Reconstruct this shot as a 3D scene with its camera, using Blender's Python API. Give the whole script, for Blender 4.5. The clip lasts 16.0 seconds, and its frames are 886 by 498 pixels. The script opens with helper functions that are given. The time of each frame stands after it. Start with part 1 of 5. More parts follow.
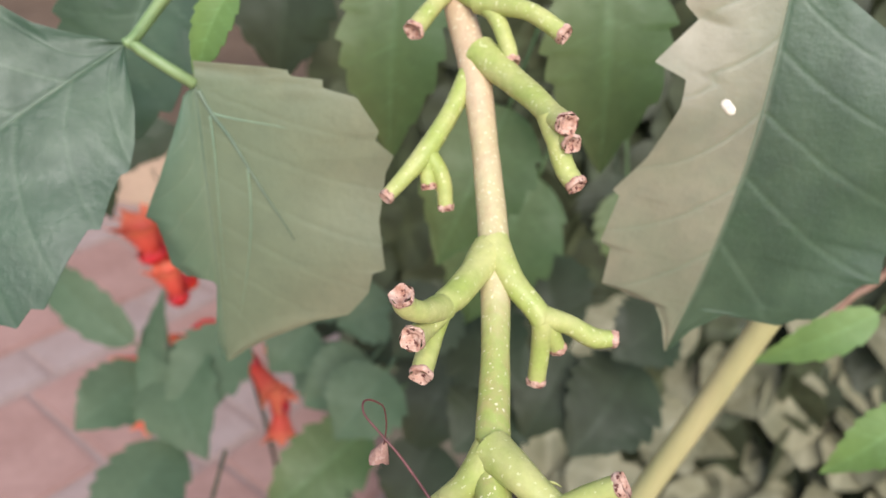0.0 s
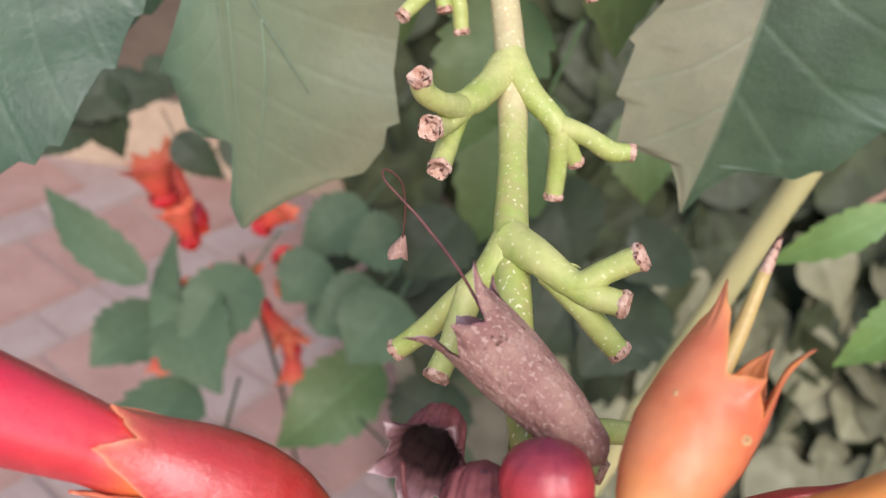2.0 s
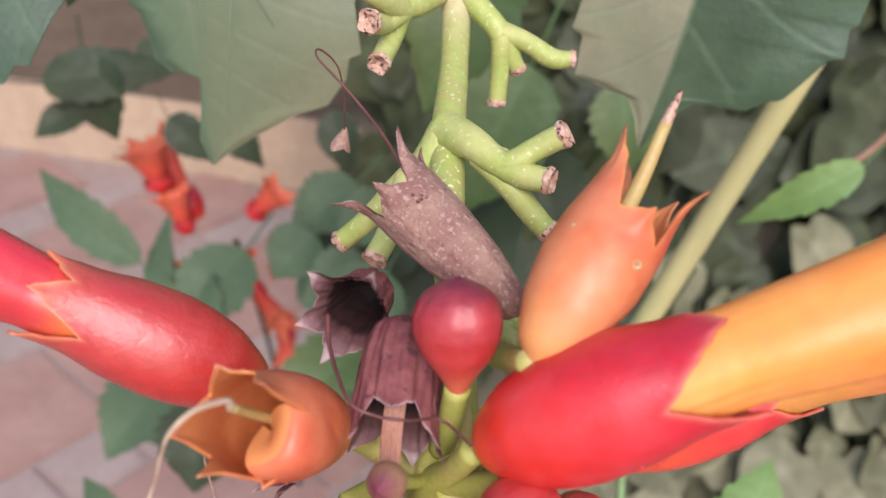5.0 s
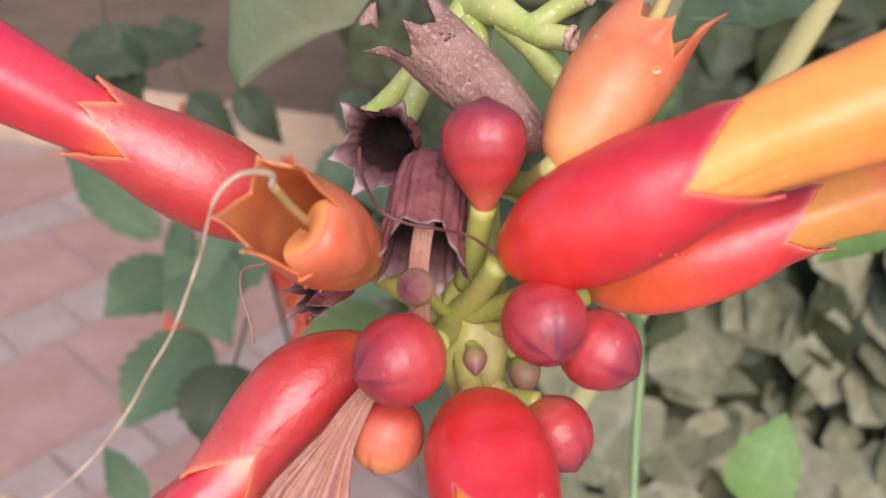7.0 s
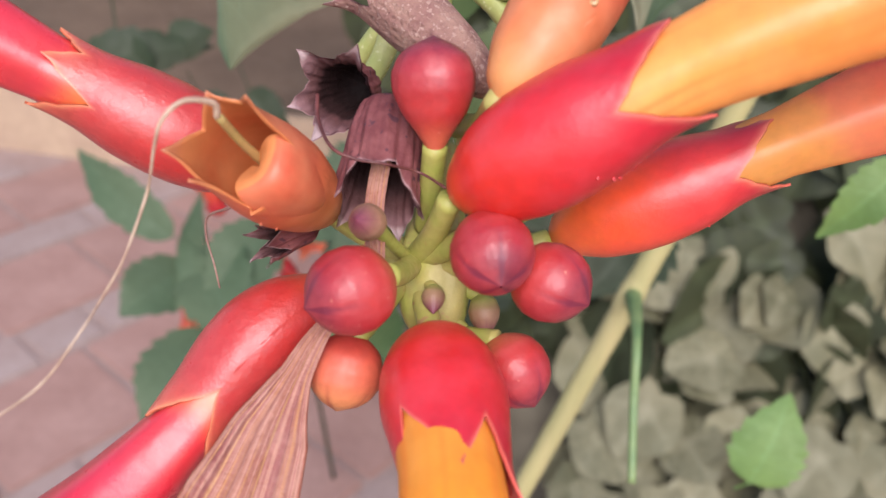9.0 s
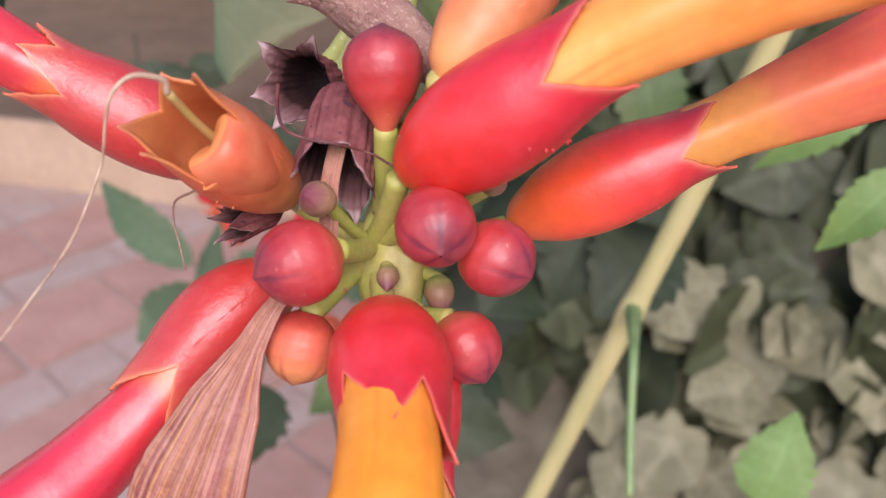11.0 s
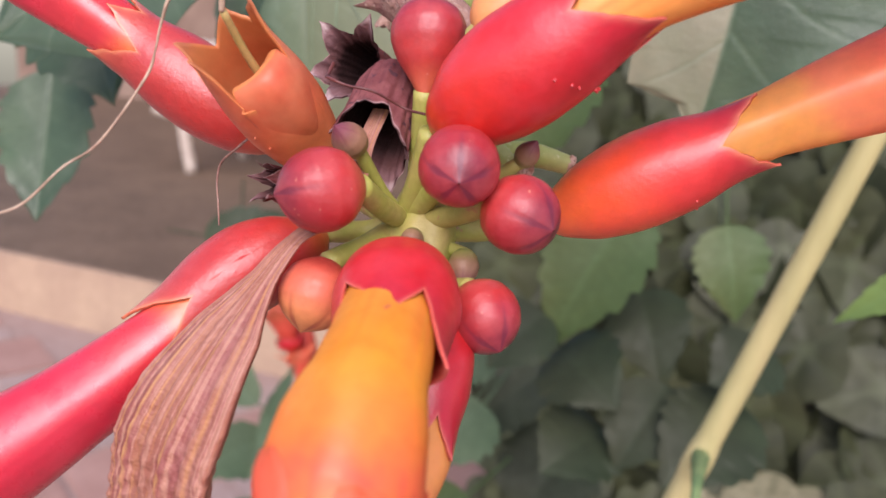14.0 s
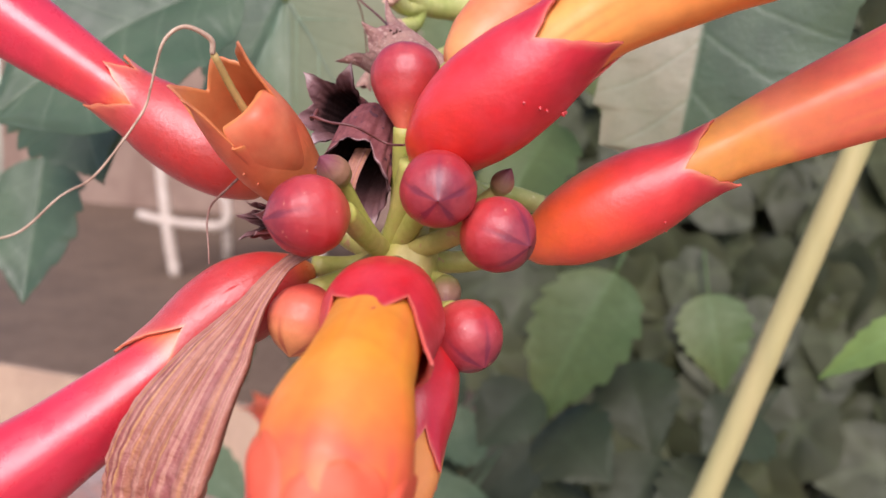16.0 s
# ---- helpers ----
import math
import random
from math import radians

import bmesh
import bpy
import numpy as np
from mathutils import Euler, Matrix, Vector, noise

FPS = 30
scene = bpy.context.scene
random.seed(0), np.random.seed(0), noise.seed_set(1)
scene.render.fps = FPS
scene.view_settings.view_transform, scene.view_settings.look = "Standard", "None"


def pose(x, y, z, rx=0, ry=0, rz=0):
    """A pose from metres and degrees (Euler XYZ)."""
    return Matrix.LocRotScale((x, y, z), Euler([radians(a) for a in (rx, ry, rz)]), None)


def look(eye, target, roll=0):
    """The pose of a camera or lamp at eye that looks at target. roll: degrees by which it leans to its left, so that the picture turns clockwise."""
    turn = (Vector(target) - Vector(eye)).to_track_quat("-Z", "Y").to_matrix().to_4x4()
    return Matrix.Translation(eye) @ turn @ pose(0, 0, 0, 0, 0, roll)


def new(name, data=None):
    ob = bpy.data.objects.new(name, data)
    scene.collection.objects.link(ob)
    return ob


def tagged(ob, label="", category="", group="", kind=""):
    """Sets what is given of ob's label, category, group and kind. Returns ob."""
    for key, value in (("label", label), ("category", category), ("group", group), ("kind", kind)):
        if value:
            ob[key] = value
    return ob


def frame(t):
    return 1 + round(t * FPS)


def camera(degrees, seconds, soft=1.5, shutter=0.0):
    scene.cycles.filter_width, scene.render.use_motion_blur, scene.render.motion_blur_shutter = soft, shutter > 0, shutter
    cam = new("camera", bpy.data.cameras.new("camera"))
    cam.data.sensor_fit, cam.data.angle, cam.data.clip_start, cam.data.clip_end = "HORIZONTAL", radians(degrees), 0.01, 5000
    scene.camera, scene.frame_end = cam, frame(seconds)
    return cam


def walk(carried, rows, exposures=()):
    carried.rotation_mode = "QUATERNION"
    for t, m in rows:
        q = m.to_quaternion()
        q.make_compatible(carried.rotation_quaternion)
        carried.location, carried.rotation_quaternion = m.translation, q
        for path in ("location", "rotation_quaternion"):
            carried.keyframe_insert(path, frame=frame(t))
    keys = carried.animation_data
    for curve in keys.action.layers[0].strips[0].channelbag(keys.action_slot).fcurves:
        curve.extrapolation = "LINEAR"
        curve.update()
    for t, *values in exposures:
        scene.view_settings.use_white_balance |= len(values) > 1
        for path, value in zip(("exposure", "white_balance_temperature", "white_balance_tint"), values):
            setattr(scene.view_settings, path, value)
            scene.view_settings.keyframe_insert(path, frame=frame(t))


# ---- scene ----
cam = camera(57.79, 16.0, soft=1.5)
cam.data.dof.use_dof = True
cam.data.dof.focus_distance = 0.093
cam.data.dof.aperture_fstop = 28.0
PATH = [
    (0, (0.01350, 0.01098, 0.93789), (0.00373, 0.09676, 0.88743), 5.468),
    (0.5, (0.01469, 0.00870, 0.93387), (0.00453, 0.09437, 0.88331), 5.313),
    (1, (0.01673, 0.00393, 0.92654), (0.00611, 0.08965, 0.87615), 5.217),
    (1.5, (0.01539, 0.00246, 0.92276), (0.00460, 0.08706, 0.87056), 4.993),
    (2, (0.01566, -0.00012, 0.91912), (0.00533, 0.08380, 0.86573), 4.940),
    (2.5, (0.01765, -0.00414, 0.91827), (0.00701, 0.07981, 0.86498), 4.929),
    (3, (0.01763, -0.00509, 0.91641), (0.00720, 0.07883, 0.86305), 4.885),
    (3.5, (0.01864, -0.00528, 0.91460), (0.00817, 0.07851, 0.86103), 4.876),
    (6, (0.02903, -0.01425, 0.90374), (0.01782, 0.06996, 0.85098), 4.821),
    (6.5, (0.02683, -0.01730, 0.89944), (0.01529, 0.06595, 0.84526), 5.116),
    (7, (0.02814, -0.02192, 0.89663), (0.01543, 0.06212, 0.84395), 4.507),
    (7.5, (0.02902, -0.02433, 0.89539), (0.01626, 0.05954, 0.84245), 4.074),
    (8, (0.03140, -0.02331, 0.89271), (0.01892, 0.06083, 0.84013), 3.733),
    (8.5, (0.03312, -0.02436, 0.89225), (0.01860, 0.05913, 0.83917), 3.161),
    (9, (0.03601, -0.02572, 0.89207), (0.02074, 0.05822, 0.83991), 2.576),
    (11.5, (0.04746, -0.02972, 0.88652), (0.02656, 0.05630, 0.84002), 0.871),
    (12, (0.05035, -0.02704, 0.88391), (0.02678, 0.05964, 0.83996), 1.050),
    (12.5, (0.05298, -0.02592, 0.87992), (0.02659, 0.06149, 0.83913), 1.829),
    (13, (0.05325, -0.02751, 0.87343), (0.02441, 0.06167, 0.83856), 2.324),
    (13.5, (0.05619, -0.02988, 0.87001), (0.02446, 0.06039, 0.84095), 3.586),
    (14, (0.05482, -0.03537, 0.86459), (0.02205, 0.05551, 0.83876), 4.176),
    (14.5, (0.04941, -0.04332, 0.86285), (0.02008, 0.04947, 0.83983), 1.684),
    (15, (0.04156, -0.05050, 0.86216), (0.01771, 0.04454, 0.84224), -0.503),
    (15.5, (0.04879, -0.04916, 0.86251), (0.02167, 0.04553, 0.84525), 0.132),
    (16, (0.05736, -0.04005, 0.85768), (0.02485, 0.05347, 0.84365), 2.345),
]
walk(cam, [(t, look(eye, target, roll)) for t, eye, target, roll in PATH],
     [(0, 0.78, 6500, 9), (1.5, 0.74, 6500, 10), (3.5, 0.71, 6500, 10), (6, 0.75, 6500, 12), (9, 0.77, 6500, 14), (12, 0.75, 6600, 20), (16, 0.76, 6650, 21)])

# ---- world and light ----
world = bpy.data.worlds.new("sky")
scene.world = world
world.use_nodes = True
wn = world.node_tree
sky = wn.nodes.new("ShaderNodeTexSky")
sky.sky_type = "NISHITA"
sky.sun_disc = False
sky.sun_elevation, sky.sun_rotation = radians(42), radians(164)
wn.links.new(sky.outputs[0], wn.nodes["Background"].inputs[0])
wn.nodes["Background"].inputs[1].default_value = 0.125
sun = new("sun", bpy.data.lights.new("sun", "SUN"))
sun.data.energy, sun.data.angle, sun.data.color = 3.0, radians(46), (1.0, 0.95, 0.935)
sun.matrix_world = look((0.50, -1.66, 2.46), (0, 0.05, 0.85))


# ---- materials ----
def material(name, colours, scale=200.0, rough=0.5, bump=0.2, bump_scale=None, attr="", ramp=(), through_light=0.0, spec=0.5,
             second=None, second_attr="", speckle=None, speckle_scale=900.0, speckle_at=0.66, fibre=(1, 1, 1), island=0.0, coat=0.0, attr_noise=0.16, bloom=None, bloom_scale=260.0, bloom_most=0.5):
    """Principled surface: a ramp along an attribute or plain colours, broken up by noise at two scales, with fine relief."""
    m = bpy.data.materials.new(name)
    m.use_nodes = True
    nt = m.node_tree
    bsdf, out = nt.nodes["Principled BSDF"], nt.nodes["Material Output"]
    link, node = nt.links.new, nt.nodes.new
    coord = node("ShaderNodeTexCoord")
    mapping = node("ShaderNodeMapping")
    mapping.inputs["Scale"].default_value = fibre
    link(coord.outputs["Object"], mapping.inputs["Vector"])

    def noise_tex(s, detail=4.0, roughness=0.55):
        n = node("ShaderNodeTexNoise")
        n.inputs["Scale"].default_value, n.inputs["Detail"].default_value, n.inputs["Roughness"].default_value = s, detail, roughness
        link(mapping.outputs[0], n.inputs["Vector"])
        return n.outputs["Fac"]

    def mix(fac, a, b, kind="MIX"):
        n = node("ShaderNodeMix")
        n.data_type, n.blend_type = "RGBA", kind
        for value, socket in ((fac, n.inputs[0]), (a, n.inputs[6]), (b, n.inputs[7])):
            if isinstance(value, (int, float)):
                socket.default_value = value
            elif isinstance(value, tuple):
                socket.default_value = (*value[:3], 1)
            else:
                link(value, socket)
        return n.outputs[2]

    def remap(value, lo, hi, a=0.0, b=1.0):
        n = node("ShaderNodeMapRange")
        for k, v in enumerate((lo, hi, a, b)):
            n.inputs[k + 1].default_value = v
        link(value, n.inputs[0])
        return n.outputs[0]

    def attribute(key):
        a = node("ShaderNodeAttribute")
        a.attribute_name = key
        return a.outputs["Fac"]

    coarse, fine = noise_tex(scale), noise_tex(scale * 6)
    if attr:
        value = attribute(attr)
        add = node("ShaderNodeMath")
        add.operation = "MULTIPLY_ADD"
        link(coarse, add.inputs[0])
        add.inputs[1].default_value = attr_noise
        link(value, add.inputs[2])
        sub = node("ShaderNodeMath")
        sub.operation = "SUBTRACT"
        link(add.outputs[0], sub.inputs[0])
        sub.inputs[1].default_value = attr_noise / 2
        ramp_node = node("ShaderNodeValToRGB")
        ramp_node.color_ramp.interpolation = "EASE"
        while len(ramp_node.color_ramp.elements) < len(ramp):
            ramp_node.color_ramp.elements.new(0.5)
        for e, (p, c) in zip(ramp_node.color_ramp.elements, ramp):
            e.position, e.color = p, (*c, 1)
        link(sub.outputs[0], ramp_node.inputs[0])
        base = ramp_node.outputs[0]
        base = mix(remap(coarse, 0.35, 0.7, 0.0, 0.35), base, mix(1.0, base, colours[0], "MULTIPLY"))
    else:
        base = mix(remap(coarse, 0.35, 0.65), colours[0], colours[-1])
    base = mix(remap(fine, 0.3, 0.75, 0.0, 0.4), base, mix(1.0, base, (0.6, 0.6, 0.6), "MULTIPLY"))
    if bloom:
        base = mix(remap(noise_tex(bloom_scale, 3.0, 0.65), 0.42, 0.72, 0.0, bloom_most), base, bloom)
    if second:
        base = mix(attribute(second_attr), base, second)
    if speckle:
        base = mix(remap(noise_tex(speckle_scale, 2.0), speckle_at, speckle_at + 0.05), base, speckle)
    if island:
        info = node("ShaderNodeObjectInfo")
        geo = node("ShaderNodeNewGeometry")
        both = node("ShaderNodeMath")
        both.operation = "ADD"
        link(info.outputs["Random"], both.inputs[0])
        link(geo.outputs["Random Per Island"], both.inputs[1])
        frac = node("ShaderNodeMath")
        frac.operation = "FRACT"
        link(both.outputs[0], frac.inputs[0])
        base = mix(remap(frac.outputs[0], 0, 1, 0.0, island), base, mix(1.0, base, (0.4, 0.42, 0.4), "MULTIPLY"))
    link(base, bsdf.inputs["Base Color"])
    bsdf.inputs["Specular IOR Level"].default_value = spec
    bsdf.inputs["Coat Weight"].default_value = coat
    bsdf.inputs["Coat Roughness"].default_value = 0.3
    link(remap(fine, 0.3, 0.7, rough - 0.08, rough + 0.1), bsdf.inputs["Roughness"])
    if bump:
        b = node("ShaderNodeBump")
        b.inputs["Strength"].default_value = bump
        b.inputs["Distance"].default_value = 0.0006 if scale > 20 else 0.004
        link(noise_tex(bump_scale or scale * 3, 5.0, 0.6), b.inputs["Height"])
        link(b.outputs[0], bsdf.inputs["Normal"])
    if through_light:
        tr = node("ShaderNodeBsdfTranslucent")
        link(base, tr.inputs[0])
        ms = node("ShaderNodeMixShader")
        ms.inputs[0].default_value = through_light
        link(bsdf.outputs[0], ms.inputs[1])
        link(tr.outputs[0], ms.inputs[2])
        link(ms.outputs[0], out.inputs[0])
    return m


RED, DEEP, ORANGE, AMBER, PINK = (0.80, 0.035, 0.04), (0.40, 0.015, 0.025), (0.75, 0.16, 0.025), (0.85, 0.30, 0.03), (0.72, 0.10, 0.09)
M_CALYX = material("red_calyx", [(0.85, 0.5, 0.55)], 120, 0.36, 0.14, 1400, "grad",
                   ((0.0, (0.74, 0.08, 0.02)), (0.2, (0.66, 0.028, 0.018)), (0.5, (0.60, 0.019, 0.026)), (0.8, (0.52, 0.017, 0.034)), (1.0, (0.40, 0.014, 0.036))), 0.08, 0.5, coat=0.25,
                   second=(0.78, 0.26, 0.17), second_attr="rim", bloom=(0.62, 0.055, 0.075), bloom_scale=170, bloom_most=0.45)
M_CALYX_FLAME = material("orange_red_calyx", [(0.9, 0.6, 0.6)], 120, 0.36, 0.14, 1400, "grad",
                         ((0.0, (0.85, 0.22, 0.04)), (0.3, (0.80, 0.09, 0.03)), (0.65, (0.69, 0.038, 0.038)), (1.0, (0.42, 0.018, 0.042))), 0.1, 0.5, coat=0.25,
                         second=(0.84, 0.32, 0.17), second_attr="rim", bloom=(0.72, 0.08, 0.075), bloom_scale=130, bloom_most=0.4)
M_CALYX_PINK = material("pinkish_red_calyx", [(0.9, 0.6, 0.6)], 150, 0.34, 0.25, 1400, "grad",
                        ((0.0, (0.62, 0.12, 0.03)), (0.2, (0.48, 0.032, 0.027)), (0.7, (0.45, 0.040, 0.040)), (1.0, (0.55, 0.12, 0.07))), 0.06, 0.5, coat=0.35,
                        second=(0.82, 0.34, 0.16), second_attr="rim", bloom=(0.54, 0.09, 0.078), bloom_scale=210, bloom_most=0.4)
M_CALYX_ORANGE = material("orange_calyx", [(0.85, 0.55, 0.45)], 110, 0.42, 0.12, 1200, "grad",
                          ((0.0, (0.84, 0.40, 0.13)), (0.3, (0.76, 0.23, 0.085)), (0.7, (0.73, 0.15, 0.075)), (0.88, (0.70, 0.22, 0.10)), (0.97, (0.46, 0.11, 0.10)), (1.0, (0.34, 0.08, 0.10))), 0.3, 0.45,
                          second=(0.80, 0.36, 0.10), second_attr="rim", bloom=(0.82, 0.34, 0.17), bloom_scale=120, bloom_most=0.6, coat=0.1)
M_COROLLA_ORANGE = material("orange_corolla", [(0.95, 0.75, 0.6)], 90, 0.42, 0.12, 900, "grad",
                            ((0.0, (0.84, 0.30, 0.05)), (0.40, (0.86, 0.32, 0.03)), (0.54, (0.82, 0.20, 0.035)), (0.68, (0.77, 0.115, 0.06)), (1.0, (0.74, 0.11, 0.07))), 0.2, 0.4,
                            second=(0.80, 0.20, 0.03), second_attr="vein", bloom=(0.86, 0.40, 0.07), bloom_scale=120, bloom_most=0.35)
M_COROLLA_YELLOW = material("amber_corolla", [(0.95, 0.75, 0.6)], 90, 0.4, 0.12, 700, "grad",
                            ((0.0, (0.92, 0.46, 0.15)), (0.35, (0.91, 0.38, 0.09)), (0.6, (0.89, 0.30, 0.06)), (1.0, (0.88, 0.27, 0.06))), 0.2, 0.4, coat=0.2,
                            second=(0.78, 0.16, 0.03), second_attr="vein", bloom=(0.94, 0.45, 0.16), bloom_scale=60, bloom_most=0.5)
M_COROLLA_PALE = material("salmon_corolla", [(0.95, 0.8, 0.7)], 90, 0.38, 0.12, 700, "grad",
                          ((0.0, (0.95, 0.50, 0.12)), (0.40, (0.95, 0.44, 0.11)), (0.52, (0.93, 0.27, 0.12)), (0.72, (0.88, 0.15, 0.11)), (1.0, (0.84, 0.12, 0.10))), 0.4, 0.45, attr_noise=0.3, coat=0.3,
                          second=(0.95, 0.40, 0.12), second_attr="vein", bloom=(0.95, 0.34, 0.18), bloom_scale=70, bloom_most=0.5)
M_COROLLA_RED = material("magenta_red_corolla", [(0.9, 0.4, 0.5)], 90, 0.3, 0.12, 700, "grad",
                         ((0.0, (0.80, 0.30, 0.05)), (0.2, (0.78, 0.22, 0.05)), (0.36, (0.64, 0.045, 0.05)), (0.6, (0.60, 0.025, 0.055)), (1.0, (0.56, 0.022, 0.050))), 0.12, 0.6, coat=0.45,
                         second=(0.46, 0.010, 0.030), second_attr="vein", bloom=(0.66, 0.05, 0.09), bloom_scale=110, bloom_most=0.35)
M_BUD = material("red_bud", [(0.8, 0.5, 0.55)], 200, 0.42, 0.16, 1400, "grad",
                 ((0.0, (0.54, 0.12, 0.05)), (0.3, (0.45, 0.033, 0.031)), (0.7, (0.36, 0.028, 0.038)), (0.92, (0.23, 0.025, 0.043)), (1.0, (0.13, 0.016, 0.034))), 0.06, 0.45,
                 second=(0.11, 0.013, 0.036), second_attr="vein", speckle=(0.52, 0.16, 0.12), speckle_scale=1100, speckle_at=0.71, coat=0.15,
                 bloom=(0.47, 0.075, 0.078), bloom_scale=230, bloom_most=0.5)
M_BUD_PALE = material("orange_bud", [(0.8, 0.6, 0.5)], 200, 0.45, 0.12, 1100, "grad",
                      ((0.0, (0.52, 0.05, 0.04)), (0.4, (0.58, 0.13, 0.075)), (1.0, (0.68, 0.28, 0.11))), 0.06, 0.45, second=(0.3, 0.05, 0.03), second_attr="vein")
M_BUD_SMALL = material("purple_green_bud", [(0.8, 0.7, 0.7)], 200, 0.5, 0.12, 1100, "grad",
                       ((0.0, (0.3, 0.33, 0.08)), (0.45, (0.3, 0.17, 0.1)), (1.0, (0.2, 0.05, 0.08))), 0.06, 0.4, second=(0.16, 0.04, 0.06), second_attr="vein")
M_STEM = material("pale_green_stem", [(0.9, 0.8, 0.7)], 130, 0.45, 0.25, 1200, "grad",
                  ((0.0, (0.50, 0.34, 0.22)), (0.22, (0.53, 0.40, 0.25)), (0.40, (0.48, 0.42, 0.23)), (0.54, (0.31, 0.36, 0.10)), (1.0, (0.24, 0.31, 0.05))), 0.0, 0.45, attr_noise=0.3,
                  speckle=(0.60, 0.55, 0.36), speckle_scale=1700, speckle_at=0.63, fibre=(1, 1, 0.45), bloom=(0.40, 0.25, 0.15), bloom_scale=600, bloom_most=0.4)
M_TWIG = material("lime_green_twig", [(0.31, 0.36, 0.09), (0.44, 0.43, 0.165)], 160, 0.45, 0.15, 1200, spec=0.4, speckle=(0.5, 0.5, 0.25), speckle_scale=1300, speckle_at=0.64)
M_STALK = material("olive_green_stalk", [(0.32, 0.35, 0.07), (0.40, 0.33, 0.11)], 160, 0.45, 0.2, 1200, spec=0.4, speckle=(0.36, 0.2, 0.1), speckle_scale=500, speckle_at=0.66)
M_SCAR = material("woody_stub_end", [(0.38, 0.19, 0.13), (0.62, 0.42, 0.33)], 900, 0.8, 0.8, 1500, spec=0.2, speckle=(0.13, 0.05, 0.04), speckle_scale=1700, speckle_at=0.58)
M_DRIED = material("dried_purple_brown", [(0.12, 0.03, 0.034), (0.22, 0.075, 0.075)], 260, 0.75, 0.5, 900, spec=0.2, speckle=(0.08, 0.03, 0.04), speckle_scale=700, speckle_at=0.62,
                   second=(0.5, 0.37, 0.37), second_attr="rim")
M_POD = material("tan_dried_calyx", [(0.34, 0.20, 0.155), (0.23, 0.11, 0.095)], 300, 0.65, 0.9, 1300, spec=0.25, speckle=(0.36, 0.23, 0.19), speckle_scale=1800, speckle_at=0.58, second=(0.18, 0.07, 0.085), second_attr="rim")
M_PETAL_DRY = material("dried_brown_corolla", [(0.75, 0.6, 0.55)], 160, 0.5, 0.7, 1100, "grad",
                       ((0.0, (0.50, 0.23, 0.09)), (0.25, (0.33, 0.12, 0.085)), (0.5, (0.46, 0.225, 0.165)), (0.72, (0.28, 0.085, 0.078)), (0.88, (0.41, 0.18, 0.095)), (1.0, (0.52, 0.28, 0.12))), 0.12, 0.4,
                       second=(0.21, 0.075, 0.065), second_attr="vein", bloom=(0.50, 0.275, 0.215), bloom_scale=300, bloom_most=0.4)
M_STRAND = material("tan_dry_strand", [(0.54, 0.41, 0.30), (0.30, 0.18, 0.12)], 260, 0.6, 0.4, 900)
M_STYLE = material("pale_green_style", [(0.40, 0.30, 0.10), (0.44, 0.28, 0.11)], 300, 0.5, 0.1, 900)
M_STRAND_DARK = material("dark_red_strand", [(0.085, 0.022, 0.022), (0.15, 0.045, 0.04)], 300, 0.5, 0.3, 900)
M_HOLE = material("dark_pit", [(0.05, 0.02, 0.015), (0.09, 0.03, 0.025)], 600, 0.8, 0.3, 900)
M_LOBE = material("coral_petal_lobe", [(0.9, 0.6, 0.5)], 90, 0.5, 0.15, 500, "grad",
                  ((0.0, (0.8, 0.2, 0.04)), (0.4, (0.75, 0.12, 0.06)), (1.0, (0.68, 0.08, 0.07))), 0.15, 0.3)
M_SMALL = material("coral_red_flower", [(0.9, 0.6, 0.5)], 60, 0.5, 0.1, 300, "grad", ((0.0, (0.75, 0.07, 0.05)), (0.5, (0.84, 0.14, 0.09)), (1.0, (0.9, 0.28, 0.14))), 0.3, 0.3)
M_RIB = material("dark_leaf_rib", [(0.085, 0.13, 0.08), (0.13, 0.17, 0.11)], 100, 0.5, 0.1, 900)
M_VEIN = material("pale_leaf_vein", [(0.16, 0.24, 0.15), (0.20, 0.27, 0.17)], 100, 0.5, 0.1, 900)
M_GLAND = material("amber_gland", [(0.45, 0.22, 0.08), (0.5, 0.3, 0.14)], 900, 0.3, 0.0, spec=0.6)
# Near black towards the base is the hollow's shade, put into the colour.
M_DRIED_INSIDE = material("dried_inside_painted_shade", [(0.8, 0.7, 0.7)], 300, 0.75, 0.5, 900, "grad",
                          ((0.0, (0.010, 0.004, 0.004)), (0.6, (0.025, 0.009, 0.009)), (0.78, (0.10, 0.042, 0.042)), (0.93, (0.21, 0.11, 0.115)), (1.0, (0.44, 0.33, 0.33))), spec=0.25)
# Tan end of the ramp paints reflected light on one half of the fold.
M_LEAF = material("blue_green_leaf_lit_half", [(0.07, 0.13, 0.095), (0.10, 0.16, 0.11)], 40, 0.42, 0.25, 700, "side",
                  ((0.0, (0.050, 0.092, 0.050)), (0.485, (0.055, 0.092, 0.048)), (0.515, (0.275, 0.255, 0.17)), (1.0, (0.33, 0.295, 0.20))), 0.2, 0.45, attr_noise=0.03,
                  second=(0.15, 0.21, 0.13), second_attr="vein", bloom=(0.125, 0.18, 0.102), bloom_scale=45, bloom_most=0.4)
